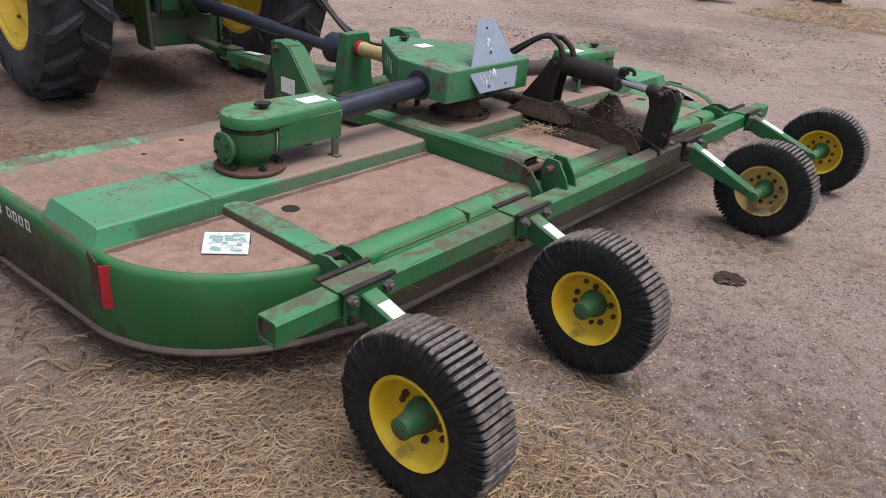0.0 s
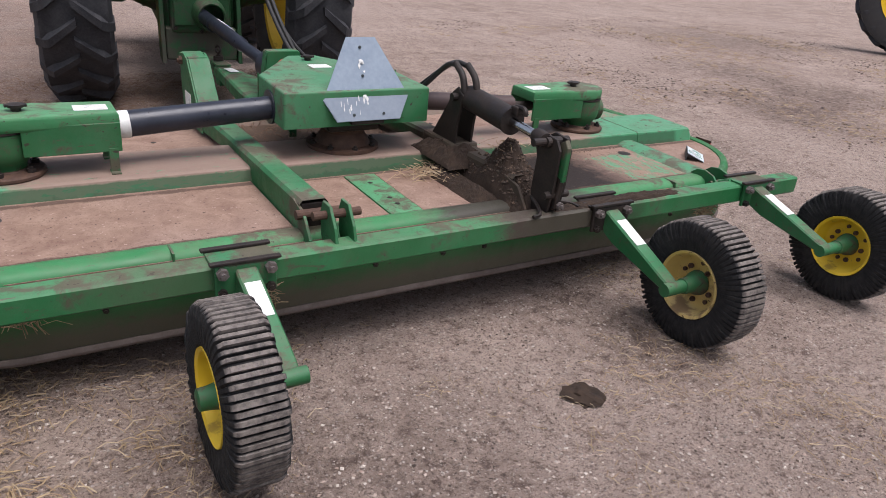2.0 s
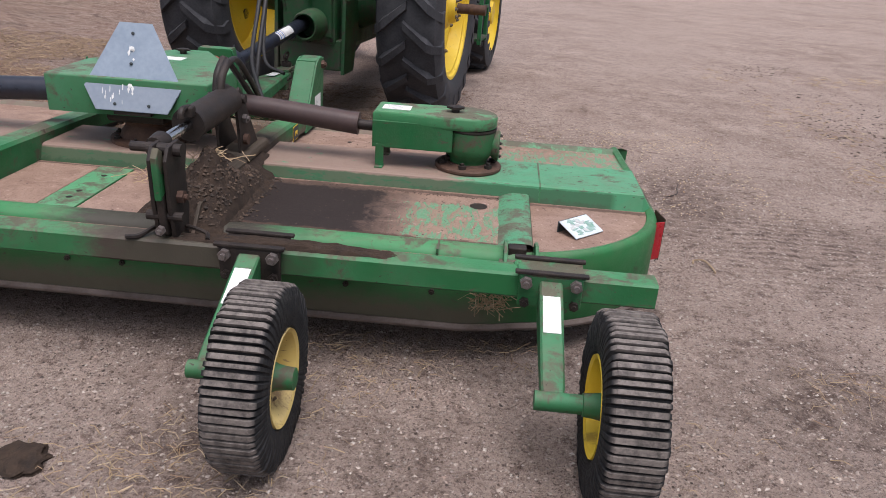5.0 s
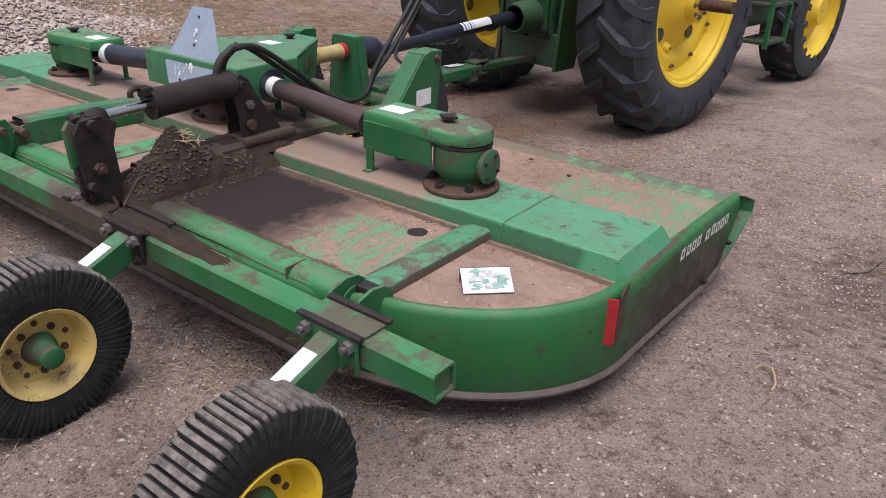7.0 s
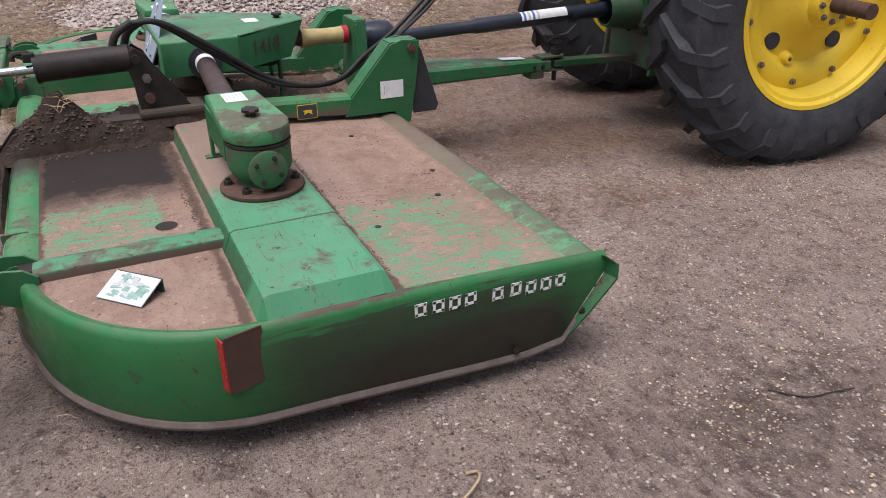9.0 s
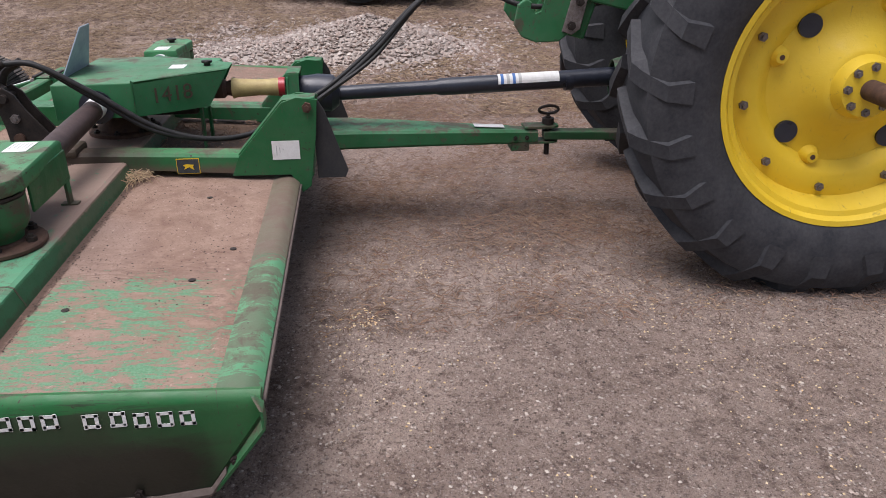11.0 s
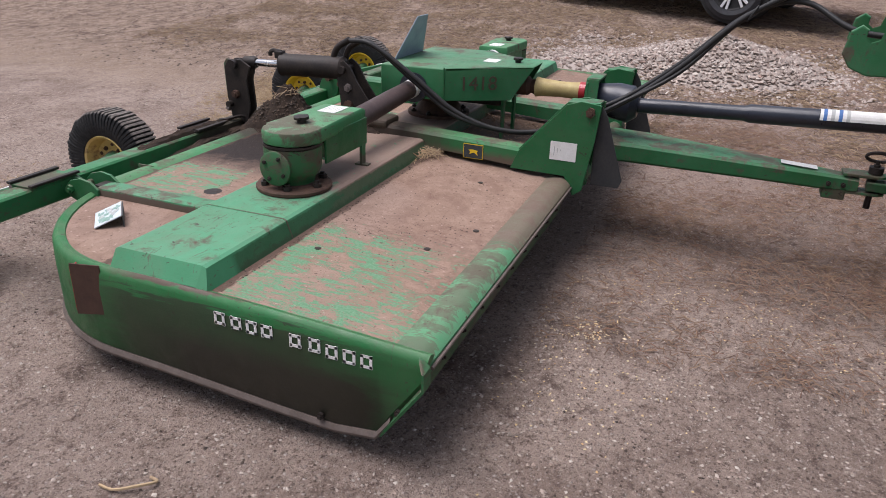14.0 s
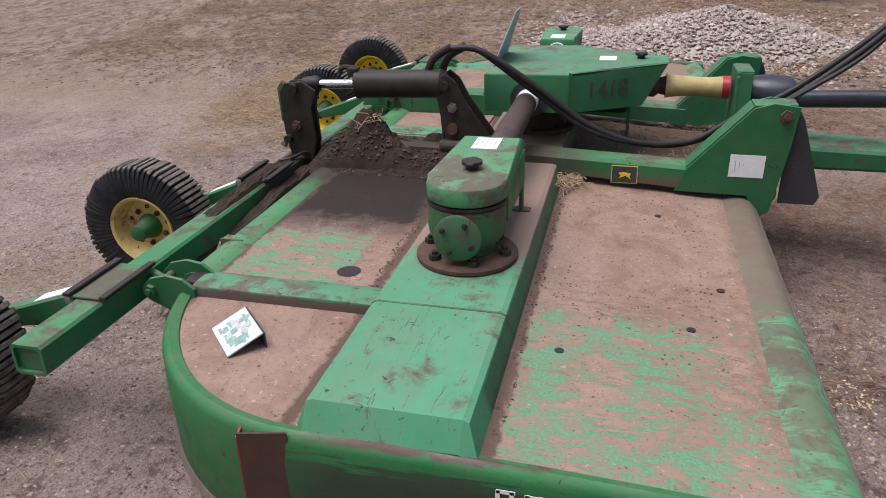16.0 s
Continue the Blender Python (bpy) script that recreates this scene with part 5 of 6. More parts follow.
def flyer(x, y, z, turn):
    """Folded leaflet stood like a low tent, on the deck corner."""
    t = thing("leaflet", "folded white and green printed leaflet lying on the mower deck", "leaflet", "leaflets on the deck")
    t.matrix_basis = pose(x, y, z, 0, 0, turn) @ Matrix.Scale(0.9, 4)
    bm = bmesh.new()
    plate(bm, [(-0.085, -0.055), (0.085, -0.055), (0.085, 0.055), (-0.085, 0.055)], 0.004, "z", 0)
    bmesh.ops.rotate(bm, cent=(0, -0.055, 0), matrix=Matrix.Rotation(radians(22), 3, "X"), verts=bm.verts)
    c = part("cover", bm, M_PAPER, t, "white printed cover")
    bm = bmesh.new()
    plate(bm, [(-0.085, -0.004), (0.085, -0.004), (0.085, 0.0), (-0.085, 0.0)], 0.05, "z", 0)
    bmesh.ops.translate(bm, vec=(0, 0.052, -0.006), verts=bm.verts)
    part("back_flap", bm, M_INK, t, "dark folded flap")
    random.seed(int(abs(x * 100)))
    for k in range(26):
        a, w = random.uniform(-0.07, 0.05), random.uniform(0.012, 0.045)
        b, h = random.uniform(-0.045, 0.035), random.uniform(0.006, 0.02)
        bm = bmesh.new()
        plate(bm, [(a, b), (a + w, b + random.uniform(-0.01, 0.01)), (a + w * 0.9, b + h), (a + w * 0.1, b + h * 1.2)], 0.0006 + 0.00005 * k, "z", 0.0041)
        bmesh.ops.rotate(bm, cent=(0, -0.055, 0), matrix=Matrix.Rotation(radians(22), 3, "X"), verts=bm.verts)
        part("print_patch", bm, M_GREENINK if k % 5 else M_FADEINK, c)


def reflectors():
    for s in (1, -1):
        h, a, b = (2.226, -0.306), (2.206, -0.205), (2.184, -0.318)
        for name, p, q, m in (("reflector_bracket", a, h, M_BROWN), ("reflector", h, b, M_RED)):
            d = Vector((q[0] - p[0], q[1] - p[1], 0)).normalized()
            nn = Vector((-d.y, d.x, 0)) * 0.0045
            bm = bmesh.new()
            top = 0.445 if m is M_BROWN else 0.43
            row = [(*p, 0.277), (*q, 0.268), (*q, top), (*p, top + 0.003)]
            lo = [bm.verts.new(Vector(v)) for v in row]
            hi = [bm.verts.new(Vector(v) + nn) for v in row]
            bm.faces.new(lo)
            bm.faces.new(hi[::-1])
            for i in range(4):
                bm.faces.new((lo[i], lo[(i + 1) % 4], hi[(i + 1) % 4], hi[i]))
            part(name, mirror(bm) if s < 0 else bm, m, mower, "red reflector strip" if m is M_RED else "brown folded bracket")


def side_marks():
    """The painted maker's mark on each side, as plain white blocks."""
    for s in (1, -1):
        ys = [0.228, 0.284, 0.338, 0.390, 0.484, 0.545, 0.600, 0.655, 0.708]
        rnd = random.Random(12)
        for i, y in enumerate(ys):
            z = 0.373 - 0.042 * (y - 0.25) + rnd.uniform(-0.003, 0.003)
            w, h, t = 0.037, 0.021, 0.009
            bm = bmesh.new()
            for y0, y1, z0, z1 in ((y, y + w, z + h - t, z + h), (y, y + w, z - h, z - h + t), (y, y + t, z - h, z + h), (y + w - t, y + w, z - h, z + h)):
                j = rnd.uniform(-0.0015, 0.0015)
                box(bm, 2.2155, 2.2167, y0 + j, y1 + j, z0 + j, z1 + j, 0)
            part("painted_mark", mirror(bm) if s < 0 else bm, M_WHITE, mower, "small hollow white painted mark")


def small_wheel(x, z, arm_x, s, m_rim, yax):
    """Laminated gauge wheel on its trailing arm; s: the side of the arm on which the wheel sits."""
    R = 0.264
    seg = 72
    bm = bmesh.new()
    prof = [(-0.062, 0.134), (-0.074, 0.147), (-0.081, 0.190), (-0.079, 0.230), (-0.072, 0.254), (-0.058, R), (0.058, R), (0.072, 0.254), (0.079, 0.230), (0.081, 0.190), (0.074, 0.147), (0.062, 0.134)]
    rings = []
    rnd = random.Random(int(x * 100) + 7)
    for k in range(seg):
        thick = rnd.uniform(0.64, 0.84)
        jr, jx = rnd.uniform(-0.004, 0.003), rnd.uniform(-0.004, 0.004)
        for f, dr in ((0.0, -0.015), (0.10, 0.0), (thick - 0.08, 0.0), (thick + 0.04, -0.015)):
            th = 2 * math.pi * (k + f) / seg
            ring = []
            for a, r in prof:
                out = min(1.0, max(0.0, (r - 0.17) / 0.1))
                rr = r + (dr + jr) * out
                aa = a * (1 + dr * 3.0 * max(out, 0.35)) + jx * out
                ring.append((aa, rr * math.cos(th), rr * math.sin(th)))
            rings.append(ring)
    rings.append(rings[0])
    rows = [[bm.verts.new(p) for p in r] for r in rings[:-1]]
    n = len(rows)
    for i in range(n):
        A, B = rows[i], rows[(i + 1) % n]
        for j in range(len(prof)):
            j2 = (j + 1) % len(prof)
            bm.faces.new((A[j], A[j2], B[j2], B[j]))
    # dished rim
    rb = bmesh.new()
    o = s
    lathe(rb, [(-0.060, 0.134), (-0.066, 0.141), (-0.075, 0.139), (-0.069, 0.128), (-0.045, 0.119), (-0.012, 0.114), (-0.002, 0.105), (0.004, 0.080), (0.000, 0.03), (0.010, 0.03), (0.014, 0.080), (0.012, 0.107), (0.045, 0.119), (0.069, 0.128), (0.075, 0.139), (0.066, 0.141), (0.060, 0.134)], 44, (0, 0, 0), "x", True)
    wheel = part("gauge_wheel", rb, m_rim, mower, "yellow gauge wheel with laminated black tyre", True)
    wheel.matrix_basis = pose(x, yax, z)
    part("tyre", bm, M_LAM, wheel, "laminated black rubber tyre, dusty ribs")
    hb = bmesh.new()
    for sd in (1, -1):
        tube(hb, [(sd * 0.006, 0, 0), (sd * 0.03, 0, 0), (sd * 0.05, 0, 0), (sd * 0.072, 0, 0), (sd * 0.10, 0, 0), (sd * 0.104, 0, 0)], 0.04, 20, True, [0.052, 0.048, 0.038, 0.034, 0.032, 0.022])
    part("hub", hb, M_GREEN_DIRTY, wheel, "green wheel hub", True)
    for i in range(5):
        a = 2 * math.pi * i / 5 + x
        for sd in (1, -1):
            b2 = hexbolt(bmesh.new(), (sd * 0.012, 0.072 * math.cos(a), 0.072 * math.sin(a)), (sd, 0, 0), 0.011, 0.012)
            part("wheel_bolt", b2, M_RUSTY, wheel)
    for i in range(5):
        a = 2 * math.pi * (i + 0.5) / 5 + x
        part("wheel_hole", tube(bmesh.new(), [(-0.006, 0.084 * math.cos(a), 0.084 * math.sin(a)), (0.018, 0.084 * math.cos(a), 0.084 * math.sin(a))], 0.009, 10), M_RUSTY, wheel)
    # axle stub and arm
    stub = bmesh.new()
    tube(stub, [(arm_x - s * 0.05, yax, z), (x, yax, z)], 0.027, 16)
    part("axle_stub", stub, M_GREEN, mower, "", True)
    ab = bmesh.new()
    top, low = Vector((arm_x, -1.013, 0.462)), Vector((arm_x, yax + 0.005, z + 0.02))
    d = (low - top)
    secs = []
    for f, w, h in ((0.0, 0.036, 0.088), (0.25, 0.036, 0.092), (0.92, 0.033, 0.046), (1.0, 0.030, 0.038)):
        p = top + d * f
        u = Vector((0, -d.z, d.y)).normalized()
        if u.z < 0:
            u = -u
        b = 0.006
        c = p + u * 0.0
        Y = lambda e, v: c + Vector((e, 0, 0)) + u * v
        secs.append([Y(-w + b, 0), Y(w - b, 0), Y(w, -b), Y(w, -h + b), Y(w - b, -h), Y(-w + b, -h), Y(-w, -h + b), Y(-w, -b)])
    loft(ab, secs, closed=True)
    arm = part("wheel_arm", ab, M_GREEN, mower, "green trailing wheel arm")
    u = Vector((0, -d.z, d.y)).normalized()
    u = u if u.z > 0 else -u
    sb = bmesh.new()
    a0, a1 = top + d * 0.16 + u * 0.0015, top + d * 0.50 + u * 0.0015
    beam(sb, a0, a1, 0.052, 0.002, 0, u)
    part("reflective_strip", sb, M_WHITE, arm, "white reflective strip")
    # clamp on the beam
    cb = bmesh.new()
    box(cb, arm_x - 0.105, arm_x + 0.105, -1.015, -0.898, 0.472, 0.479, 0.002)
    cl = part("clamp_plate", cb, M_DARK if x > 0 and x < 1.5 else M_GREEN_DIRTY, mower)
    for yy in (-1.011, -0.898):
        part("clamp_bar", boxm(arm_x - 0.115, arm_x + 0.115, yy - 0.011, yy + 0.011, 0.480, 0.491, 0.003), M_DARK, cl)
    part("clamp_cheek", boxm(arm_x - 0.10, arm_x + 0.10, -1.017, -1.003, 0.37, 0.474, 0.003), M_DARK if 0 < x < 1.5 else M_GREEN, cl)
    for dx in (-0.078, 0.078):
        part("clamp_bolt", hexbolt(bmesh.new(), (arm_x + dx, -1.017, 0.455), (0, -1, 0), 0.020, 0.02), M_BOLT, cl)
        part("clamp_bolt", hexbolt(bmesh.new(), (arm_x + dx, -1.017, 0.385), (0, -1, 0), 0.016, 0.014), M_DARK, cl)


M_DECALNUM = (plain("weathered_number", (0.085, 0.06, 0.04), (0.05, 0.045, 0.03), 0.7, 0, 30), plain("pale_number", (0.30, 0.40, 0.22), (0.4, 0.48, 0.3), 0.6, 0, 30))
deck()
ridge()
rear_rail()
corner_ribs()
frame_rails()
centre_deck()
gearbox(1)
gearbox(-1)
centre_gearbox()
tongue()
lift_cylinder()
rear_beam()
reflectors()
side_marks()
small_wheel(-1.90, 0.328, -1.715, -1, M_YELLOW, -1.43)
small_wheel(-0.955, 0.298, -0.797, -1, M_YELLOW, -1.42)
small_wheel(0.925, 0.278, 0.772, 1, M_CREAM, -1.41)
small_wheel(1.915, 0.302, 1.735, 1, M_YELLOW, -1.43)
flyer(1.873, -0.49, 0.4335, 44)
flyer(-1.846, -0.452, 0.4335, -42)


# ---------------------------------------------------------------- mud on the deck
def mud_heap(name, x0, x1, y0, y1, z, h, label, seed, crest=None):
    """A lumpy bank of mud; crest gives its height along y as (part of the length, part of the height)."""
    nx, ny = 34, 70

    def top(u, v):
        x, y = x0 + (x1 - x0) * u, y0 + (y1 - y0) * v
        side = max(0.0, math.sin(math.pi * min(1, max(0, u)))) ** 0.7
        run = min(1, 6 * v, 6 * (1 - v)) if crest is None else float(np.interp(v, [p[0] for p in crest], [p[1] for p in crest]))
        k = 0.92 + 0.26 * noise.noise((x * 11 + seed, y * 11, 0)) + 0.13 * noise.noise((x * 32, y * 32, seed))
        fine = 0.006 * noise.noise((x * 80, y * 80, seed)) + 0.004 * noise.noise((x * 190, y * 190, seed))
        return x, y, z - 0.006 + max(0.0, h * side * run * k) + fine * min(1, 4 * side)
    bm = bmesh.new()
    g = [bm.verts.new(top(i / nx, j / ny)) for j in range(ny + 1) for i in range(nx + 1)]
    for j in range(ny):
        for i in range(nx):
            a = j * (nx + 1) + i
            bm.faces.new((g[a], g[a + 1], g[a + nx + 2], g[a + nx + 1]))
    ob = part(name, bm, M_MUD)
    if crest is not None:
        rnd = random.Random(seed)
        HEAP_TOPS.extend(top(rnd.uniform(0.08, 0.92), rnd.uniform(0.05, 0.75)) for _ in range(900))
    return tagged(ob, label, "soil", kind="stuff")


HEAP_TOPS = []
mud_heap("mud", 0.375, 0.62, -0.865, -0.12, 0.437, 0.235, "dried mud heaped over the muddy frame rail", 3, [(0.0, 0.1), (0.05, 0.25), (0.16, 0.68), (0.30, 0.95), (0.38, 0.92), (0.47, 0.74), (0.62, 0.50), (0.85, 0.40), (1.0, 0.0)])
mud_heap("mud", 0.30, 0.56, -0.45, -0.05, 0.50, 0.075, "dried mud caked on the muddy frame rail", 6)
mud_heap("mud", 0.45, 1.28, -0.988, -0.915, 0.468, 0.026, "crumbly mud and litter on the rear beam", 14)
mud_heap("mud", 0.50, 0.64, -0.84, -0.20, 0.441, 0.04, "dried mud along the frame rail foot", 8)
mud_heap("mud", 0.25, 0.40, -0.78, -0.20, 0.437, 0.05, "dried mud along the frame rail foot", 5)
mud_heap("mud", 0.2, 1.2, -0.908, -0.835, 0.40, 0.05, "dried mud packed behind the rear beam", 11)


# ---------------------------------------------------------------- tractor
tractor = thing("tractor", "green farm tractor with yellow wheels, seen at its rear end", "tractor")


def lugs(wheel, R, half, count, sweep, w):
    """Slanting tread bars, two staggered rows; alike bars share one mesh."""
    for side in (1, -1):
        sec = []
        for f in np.linspace(0, 1.04, 10):
            a = side * (-0.012 + half * f)
            th = -sweep * (1 - f)
            base = (R - 0.06) if f < 0.72 else R - 0.06 - (f - 0.72) * 0.62
            top = R if f < 0.72 else R - (f - 0.72) * 0.46
            ww = w * (1 + 0.4 * f)
            sec.append([(a, rr * math.cos(th + d), rr * math.sin(th + d)) for d, rr in ((-ww * 1.6 / R, base), (-ww / R, top), (ww / R, top), (ww * 1.6 / R, base))])
        first = part("lug", loft(bmesh.new(), sec, closed=True), M_TYRE, wheel)
        for k in range(count):
            ob = first if k == 0 else new("lug", first.data)
            ob.parent = wheel
            ob.matrix_basis = pose(0, 0, 0, math.degrees(2 * math.pi * (k + (0.5 if side > 0 else 0)) / count))


def rear_wheel(x, s, cy, cz, R=1.03):
    rim_r = 0.60
    bm = bmesh.new()
    hw = 0.235
    prof = [(-0.19, rim_r - 0.01), (-0.225, rim_r + 0.02), (-0.275, rim_r + 0.13), (-0.272, R - 0.15), (-0.240, R - 0.075), (-0.12, R - 0.045), (0, R - 0.04), (0.12, R - 0.045), (0.240, R - 0.075), (0.272, R - 0.15), (0.275, rim_r + 0.13), (0.225, rim_r + 0.02), (0.19, rim_r - 0.01)]
    lathe(bm, prof, 84, (0, 0, 0), "x", True)
    rb = bmesh.new()
    q = s
    lathe(rb, [(q * -0.19, rim_r - 0.012), (q * -0.22, rim_r + 0.035), (q * -0.2, rim_r - 0.03), (q * -0.05, 0.53), (q * 0.10, 0.535), (q * 0.155, rim_r - 0.045), (q * 0.20, rim_r - 0.03), (q * 0.222, rim_r + 0.035), (q * 0.236, rim_r + 0.035), (q * 0.232, rim_r + 0.01), (q * 0.20, rim_r - 0.012)], 72, (0, 0, 0), "x", True)
    wh = part("rear_wheel", rb, M_YELLOW, tractor, "large yellow rear wheel with black lugged tyre", True)
    wh.matrix_basis = pose(x, cy, cz) @ Matrix.Scale(0.9, 4)
    part("tyre", bm, M_TYRE, wh, "black lugged tractor tyre, dusty", True)
    lugs(wh, R, 0.285, 21, 0.23, 0.028)
    db = bmesh.new()
    lathe(db, [(q * 0.075, 0.545), (q * 0.085, 0.545), (q * 0.095, 0.50), (q * 0.10, 0.44), (q * 0.085, 0.41), (q * 0.05, 0.37), (q * 0.055, 0.30), (q * 0.11, 0.22), (q * 0.16, 0.17), (q * 0.175, 0.15), (q * 0.175, 0.02), (q * 0.15, 0.02), (q * 0.03, 0.3), (q * 0.03, 0.545)], 64, (0, 0, 0), "x", True)
    disc = part("wheel_disc", db, M_YELLOW, wh, "dished yellow wheel disc", True)
    for i in range(10):
        a = 2 * math.pi * i / 10 + 0.2
        part("wheel_bolt", hexbolt(bmesh.new(), (q * 0.092, 0.488 * math.cos(a), 0.488 * math.sin(a)), (q, 0, 0), 0.021, 0.02), M_BOLT, disc)
    for i in range(4):
        a = 2 * math.pi * i / 4 + 0.75
        part("disc_hole", tube(bmesh.new(), [(q * 0.03, 0.335 * math.cos(a), 0.335 * math.sin(a)), (q * 0.068, 0.335 * math.cos(a), 0.335 * math.sin(a))], 0.052, 22), M_BLACK, disc)
        a += 0.5
        bb = tube(bmesh.new(), [(q * 0.04, 0.36 * math.cos(a), 0.36 * math.sin(a)), (q * 0.10, 0.36 * math.cos(a), 0.36 * math.sin(a))], 0.03, 14, True, [0.055, 0.026])
        part("disc_boss", bb, M_YELLOW, disc, "", True)
        part("disc_boss_hole", tube(bmesh.new(), [(q * 0.098, 0.36 * math.cos(a), 0.36 * math.sin(a)), (q * 0.102, 0.36 * math.cos(a), 0.36 * math.sin(a))], 0.012, 12), M_RUSTY, disc)
    hub = part("hub", tube(bmesh.new(), [(q * 0.15, 0, 0), (q * 0.20, 0, 0), (q * 0.235, 0, 0), (q * 0.24, 0, 0)], 0.12, 28, True, [0.15, 0.135, 0.12, 0.07]), M_YELLOW, wh, "", True)
    for i in range(8):
        a = 2 * math.pi * i / 8
        part("hub_bolt", hexbolt(bmesh.new(), (q * 0.22, 0.098 * math.cos(a), 0.098 * math.sin(a)), (q, 0, 0), 0.02, 0.025), M_BOLT, hub)
    part("axle_end", tube(bmesh.new(), [(q * 0.22, 0, 0), (q * 0.50, 0, 0)], 0.045, 22), M_RUSTY, wh, "rusty bare axle end", True)


RY, RZ = 3.475, 0.868
tractor.matrix_basis = Matrix.Translation((-0.35, -0.168, 0)) @ pose(0, 0, 0, 0, 0, -7.0)
rear_wheel(0.86, 1, RY, RZ)
rear_wheel(-0.86, -1, RY, RZ)


def front_wheel(x, s, cy, cz, R=0.66):
    bm = bmesh.new()
    lathe(bm, [(-0.14, 0.40), (-0.17, 0.44), (-0.185, 0.52), (-0.165, R - 0.05), (0, R - 0.03), (0.165, R - 0.05), (0.185, 0.52), (0.17, 0.44), (0.14, 0.40)], 60, (0, 0, 0), "x", True)
    rb = bmesh.new()
    lathe(rb, [(s * -0.14, 0.395), (s * -0.02, 0.35), (s * 0.05, 0.30), (s * 0.07, 0.16), (s * 0.16, 0.12), (s * 0.16, 0.02), (s * 0.14, 0.02), (s * 0.03, 0.28), (s * 0.02, 0.33), (s * 0.11, 0.37), (s * 0.16, 0.415), (s * 0.17, 0.43), (s * 0.14, 0.40)], 50, (0, 0, 0), "x", True)
    wh = part("front_wheel", rb, M_YELLOW, tractor, "yellow front wheel with black lugged tyre", True)
    wh.matrix_basis = pose(x, cy, cz)
    part("tyre", bm, M_TYRE, wh, "black lugged tyre", True)
    lugs(wh, R, 0.19, 18, 0.2, 0.02)


front_wheel(0.85, 1, 6.15, 0.60)
front_wheel(-0.85, -1, 6.15, 0.60)


def tractor_body():
    T = tractor
    # axle housing
    bm = bmesh.new()
    tube(bm, [(-0.62, RY, RZ), (-0.45, RY, RZ), (-0.26, RY, RZ), (0.26, RY, RZ), (0.45, RY, RZ), (0.62, RY, RZ)], 0.15, 24, True, [0.13, 0.15, 0.23, 0.23, 0.15, 0.13])
    part("axle_housing", bm, M_TGREEN, T, "dark green cast rear axle", True)
    bm = boxm(-0.27, 0.27, 3.05, 4.6, 0.50, 1.45, 0.05)
    part("transmission", bm, M_TGREEN, T, "dark green transmission casing")
    bm = boxm(-0.22, 0.22, 2.93, 3.08, 0.56, 1.30, 0.03)
    part("rear_housing", bm, M_TGREEN, T)
    for x, z in ((-0.19, 0.6), (0.19, 0.6), (-0.19, 0.9), (0.19, 0.9), (-0.19, 1.2), (0.19, 1.2), (0, 1.25), (0, 0.58)):
        part("housing_bolt", hexbolt(bmesh.new(), (x, 2.93, z), (0, -1, 0), 0.016, 0.016), M_DARK, T)
    # power take-off shield
    bm = bmesh.new()
    lathe(bm, [(2.70, 0.095), (2.75, 0.11), (2.93, 0.125), (2.93, 0.11), (2.75, 0.098), (2.705, 0.085)], 32, (0.05, 0, 0.715), "y", True)
    part("drive_shield", bm, M_TGREEN, T, "round drive shaft shield", True)
    part("drive_plate", boxm(-0.2, 0.2, 2.90, 2.935, 0.62, 0.92, 0.01), M_TGREEN, T)
    # swinging drawbar
    part("drawbar", boxm(0.0, 0.09, 2.36, 3.7, 0.392, 0.436, 0.006), M_TGREEN, T)
    part("drawbar_hanger", boxm(-0.26, 0.26, 2.95, 3.05, 0.36, 0.60, 0.012), M_TGREEN, T)
    for s in (1, -1):
        part("hanger_side", plate(bmesh.new(), [(2.92, 0.34), (3.16, 0.34), (3.3, 0.75), (3.3, 1.05), (2.98, 1.05)], 0.03, "x", s * 0.28 - 0.015, 0.004), M_TGREEN, T)
        # lower lift arm, raised, with claw hook
        x = 0.55 if s > 0 else -0.05
        bm = bmesh.new()
        beam(bm, (x, 2.42, 1.2), (s * 0.42, 3.25, 1.0), 0.035, 0.09, 0.008)
        part("lift_arm", bm, M_GREEN, T)
        hook = [(2.20, 1.105), (2.235, 1.055), (2.30, 1.03), (2.40, 1.035), (2.47, 1.09), (2.50, 1.20), (2.46, 1.36), (2.40, 1.42), (2.345, 1.40), (2.335, 1.22), (2.325, 1.16), (2.29, 1.145), (2.265, 1.165), (2.275, 1.20), (2.25, 1.215), (2.215, 1.19)]
        hook = [(a - 0.065, b - 0.06) for a, b in hook]
        part("claw_hook", plate(bmesh.new(), hook, 0.04, "x", x - 0.02, 0.006), M_GREEN, T, "green claw hook of the quick hitch")
        bm = bmesh.new()
        beam(bm, (x - 0.04 * s, 2.37, 1.00), (x - 0.04 * s, 2.57, 1.70), 0.05, 0.17, 0.01, (0, -1, 0.4))
        part("hitch_upright", bm, M_GREEN, T, "green hitch frame upright")
        beamp = bmesh.new()
        plate(beamp, [(2.345, 1.02), (2.39, 1.005), (2.425, 1.03), (2.45, 1.16), (2.415, 1.185), (2.38, 1.165)], 0.012, "x", x + (0.02 if s > 0 else -0.032), 0.004)
        pl = part("hitch_strap", beamp, M_BOLT, T, "bare steel strap with two bolts")
        for y, z in ((2.385, 1.045), (2.415, 1.145)):
            part("strap_bolt", hexbolt(bmesh.new(), (x + s * 0.03, y, z), (s, 0, 0), 0.02, 0.014), M_DARK, pl)
        part("lift_link", tube(bmesh.new(), [(s * 0.50, 2.85, 1.02), (s * 0.46, 3.0, 1.6)], 0.025, 12), M_TGREEN, T, "", True)
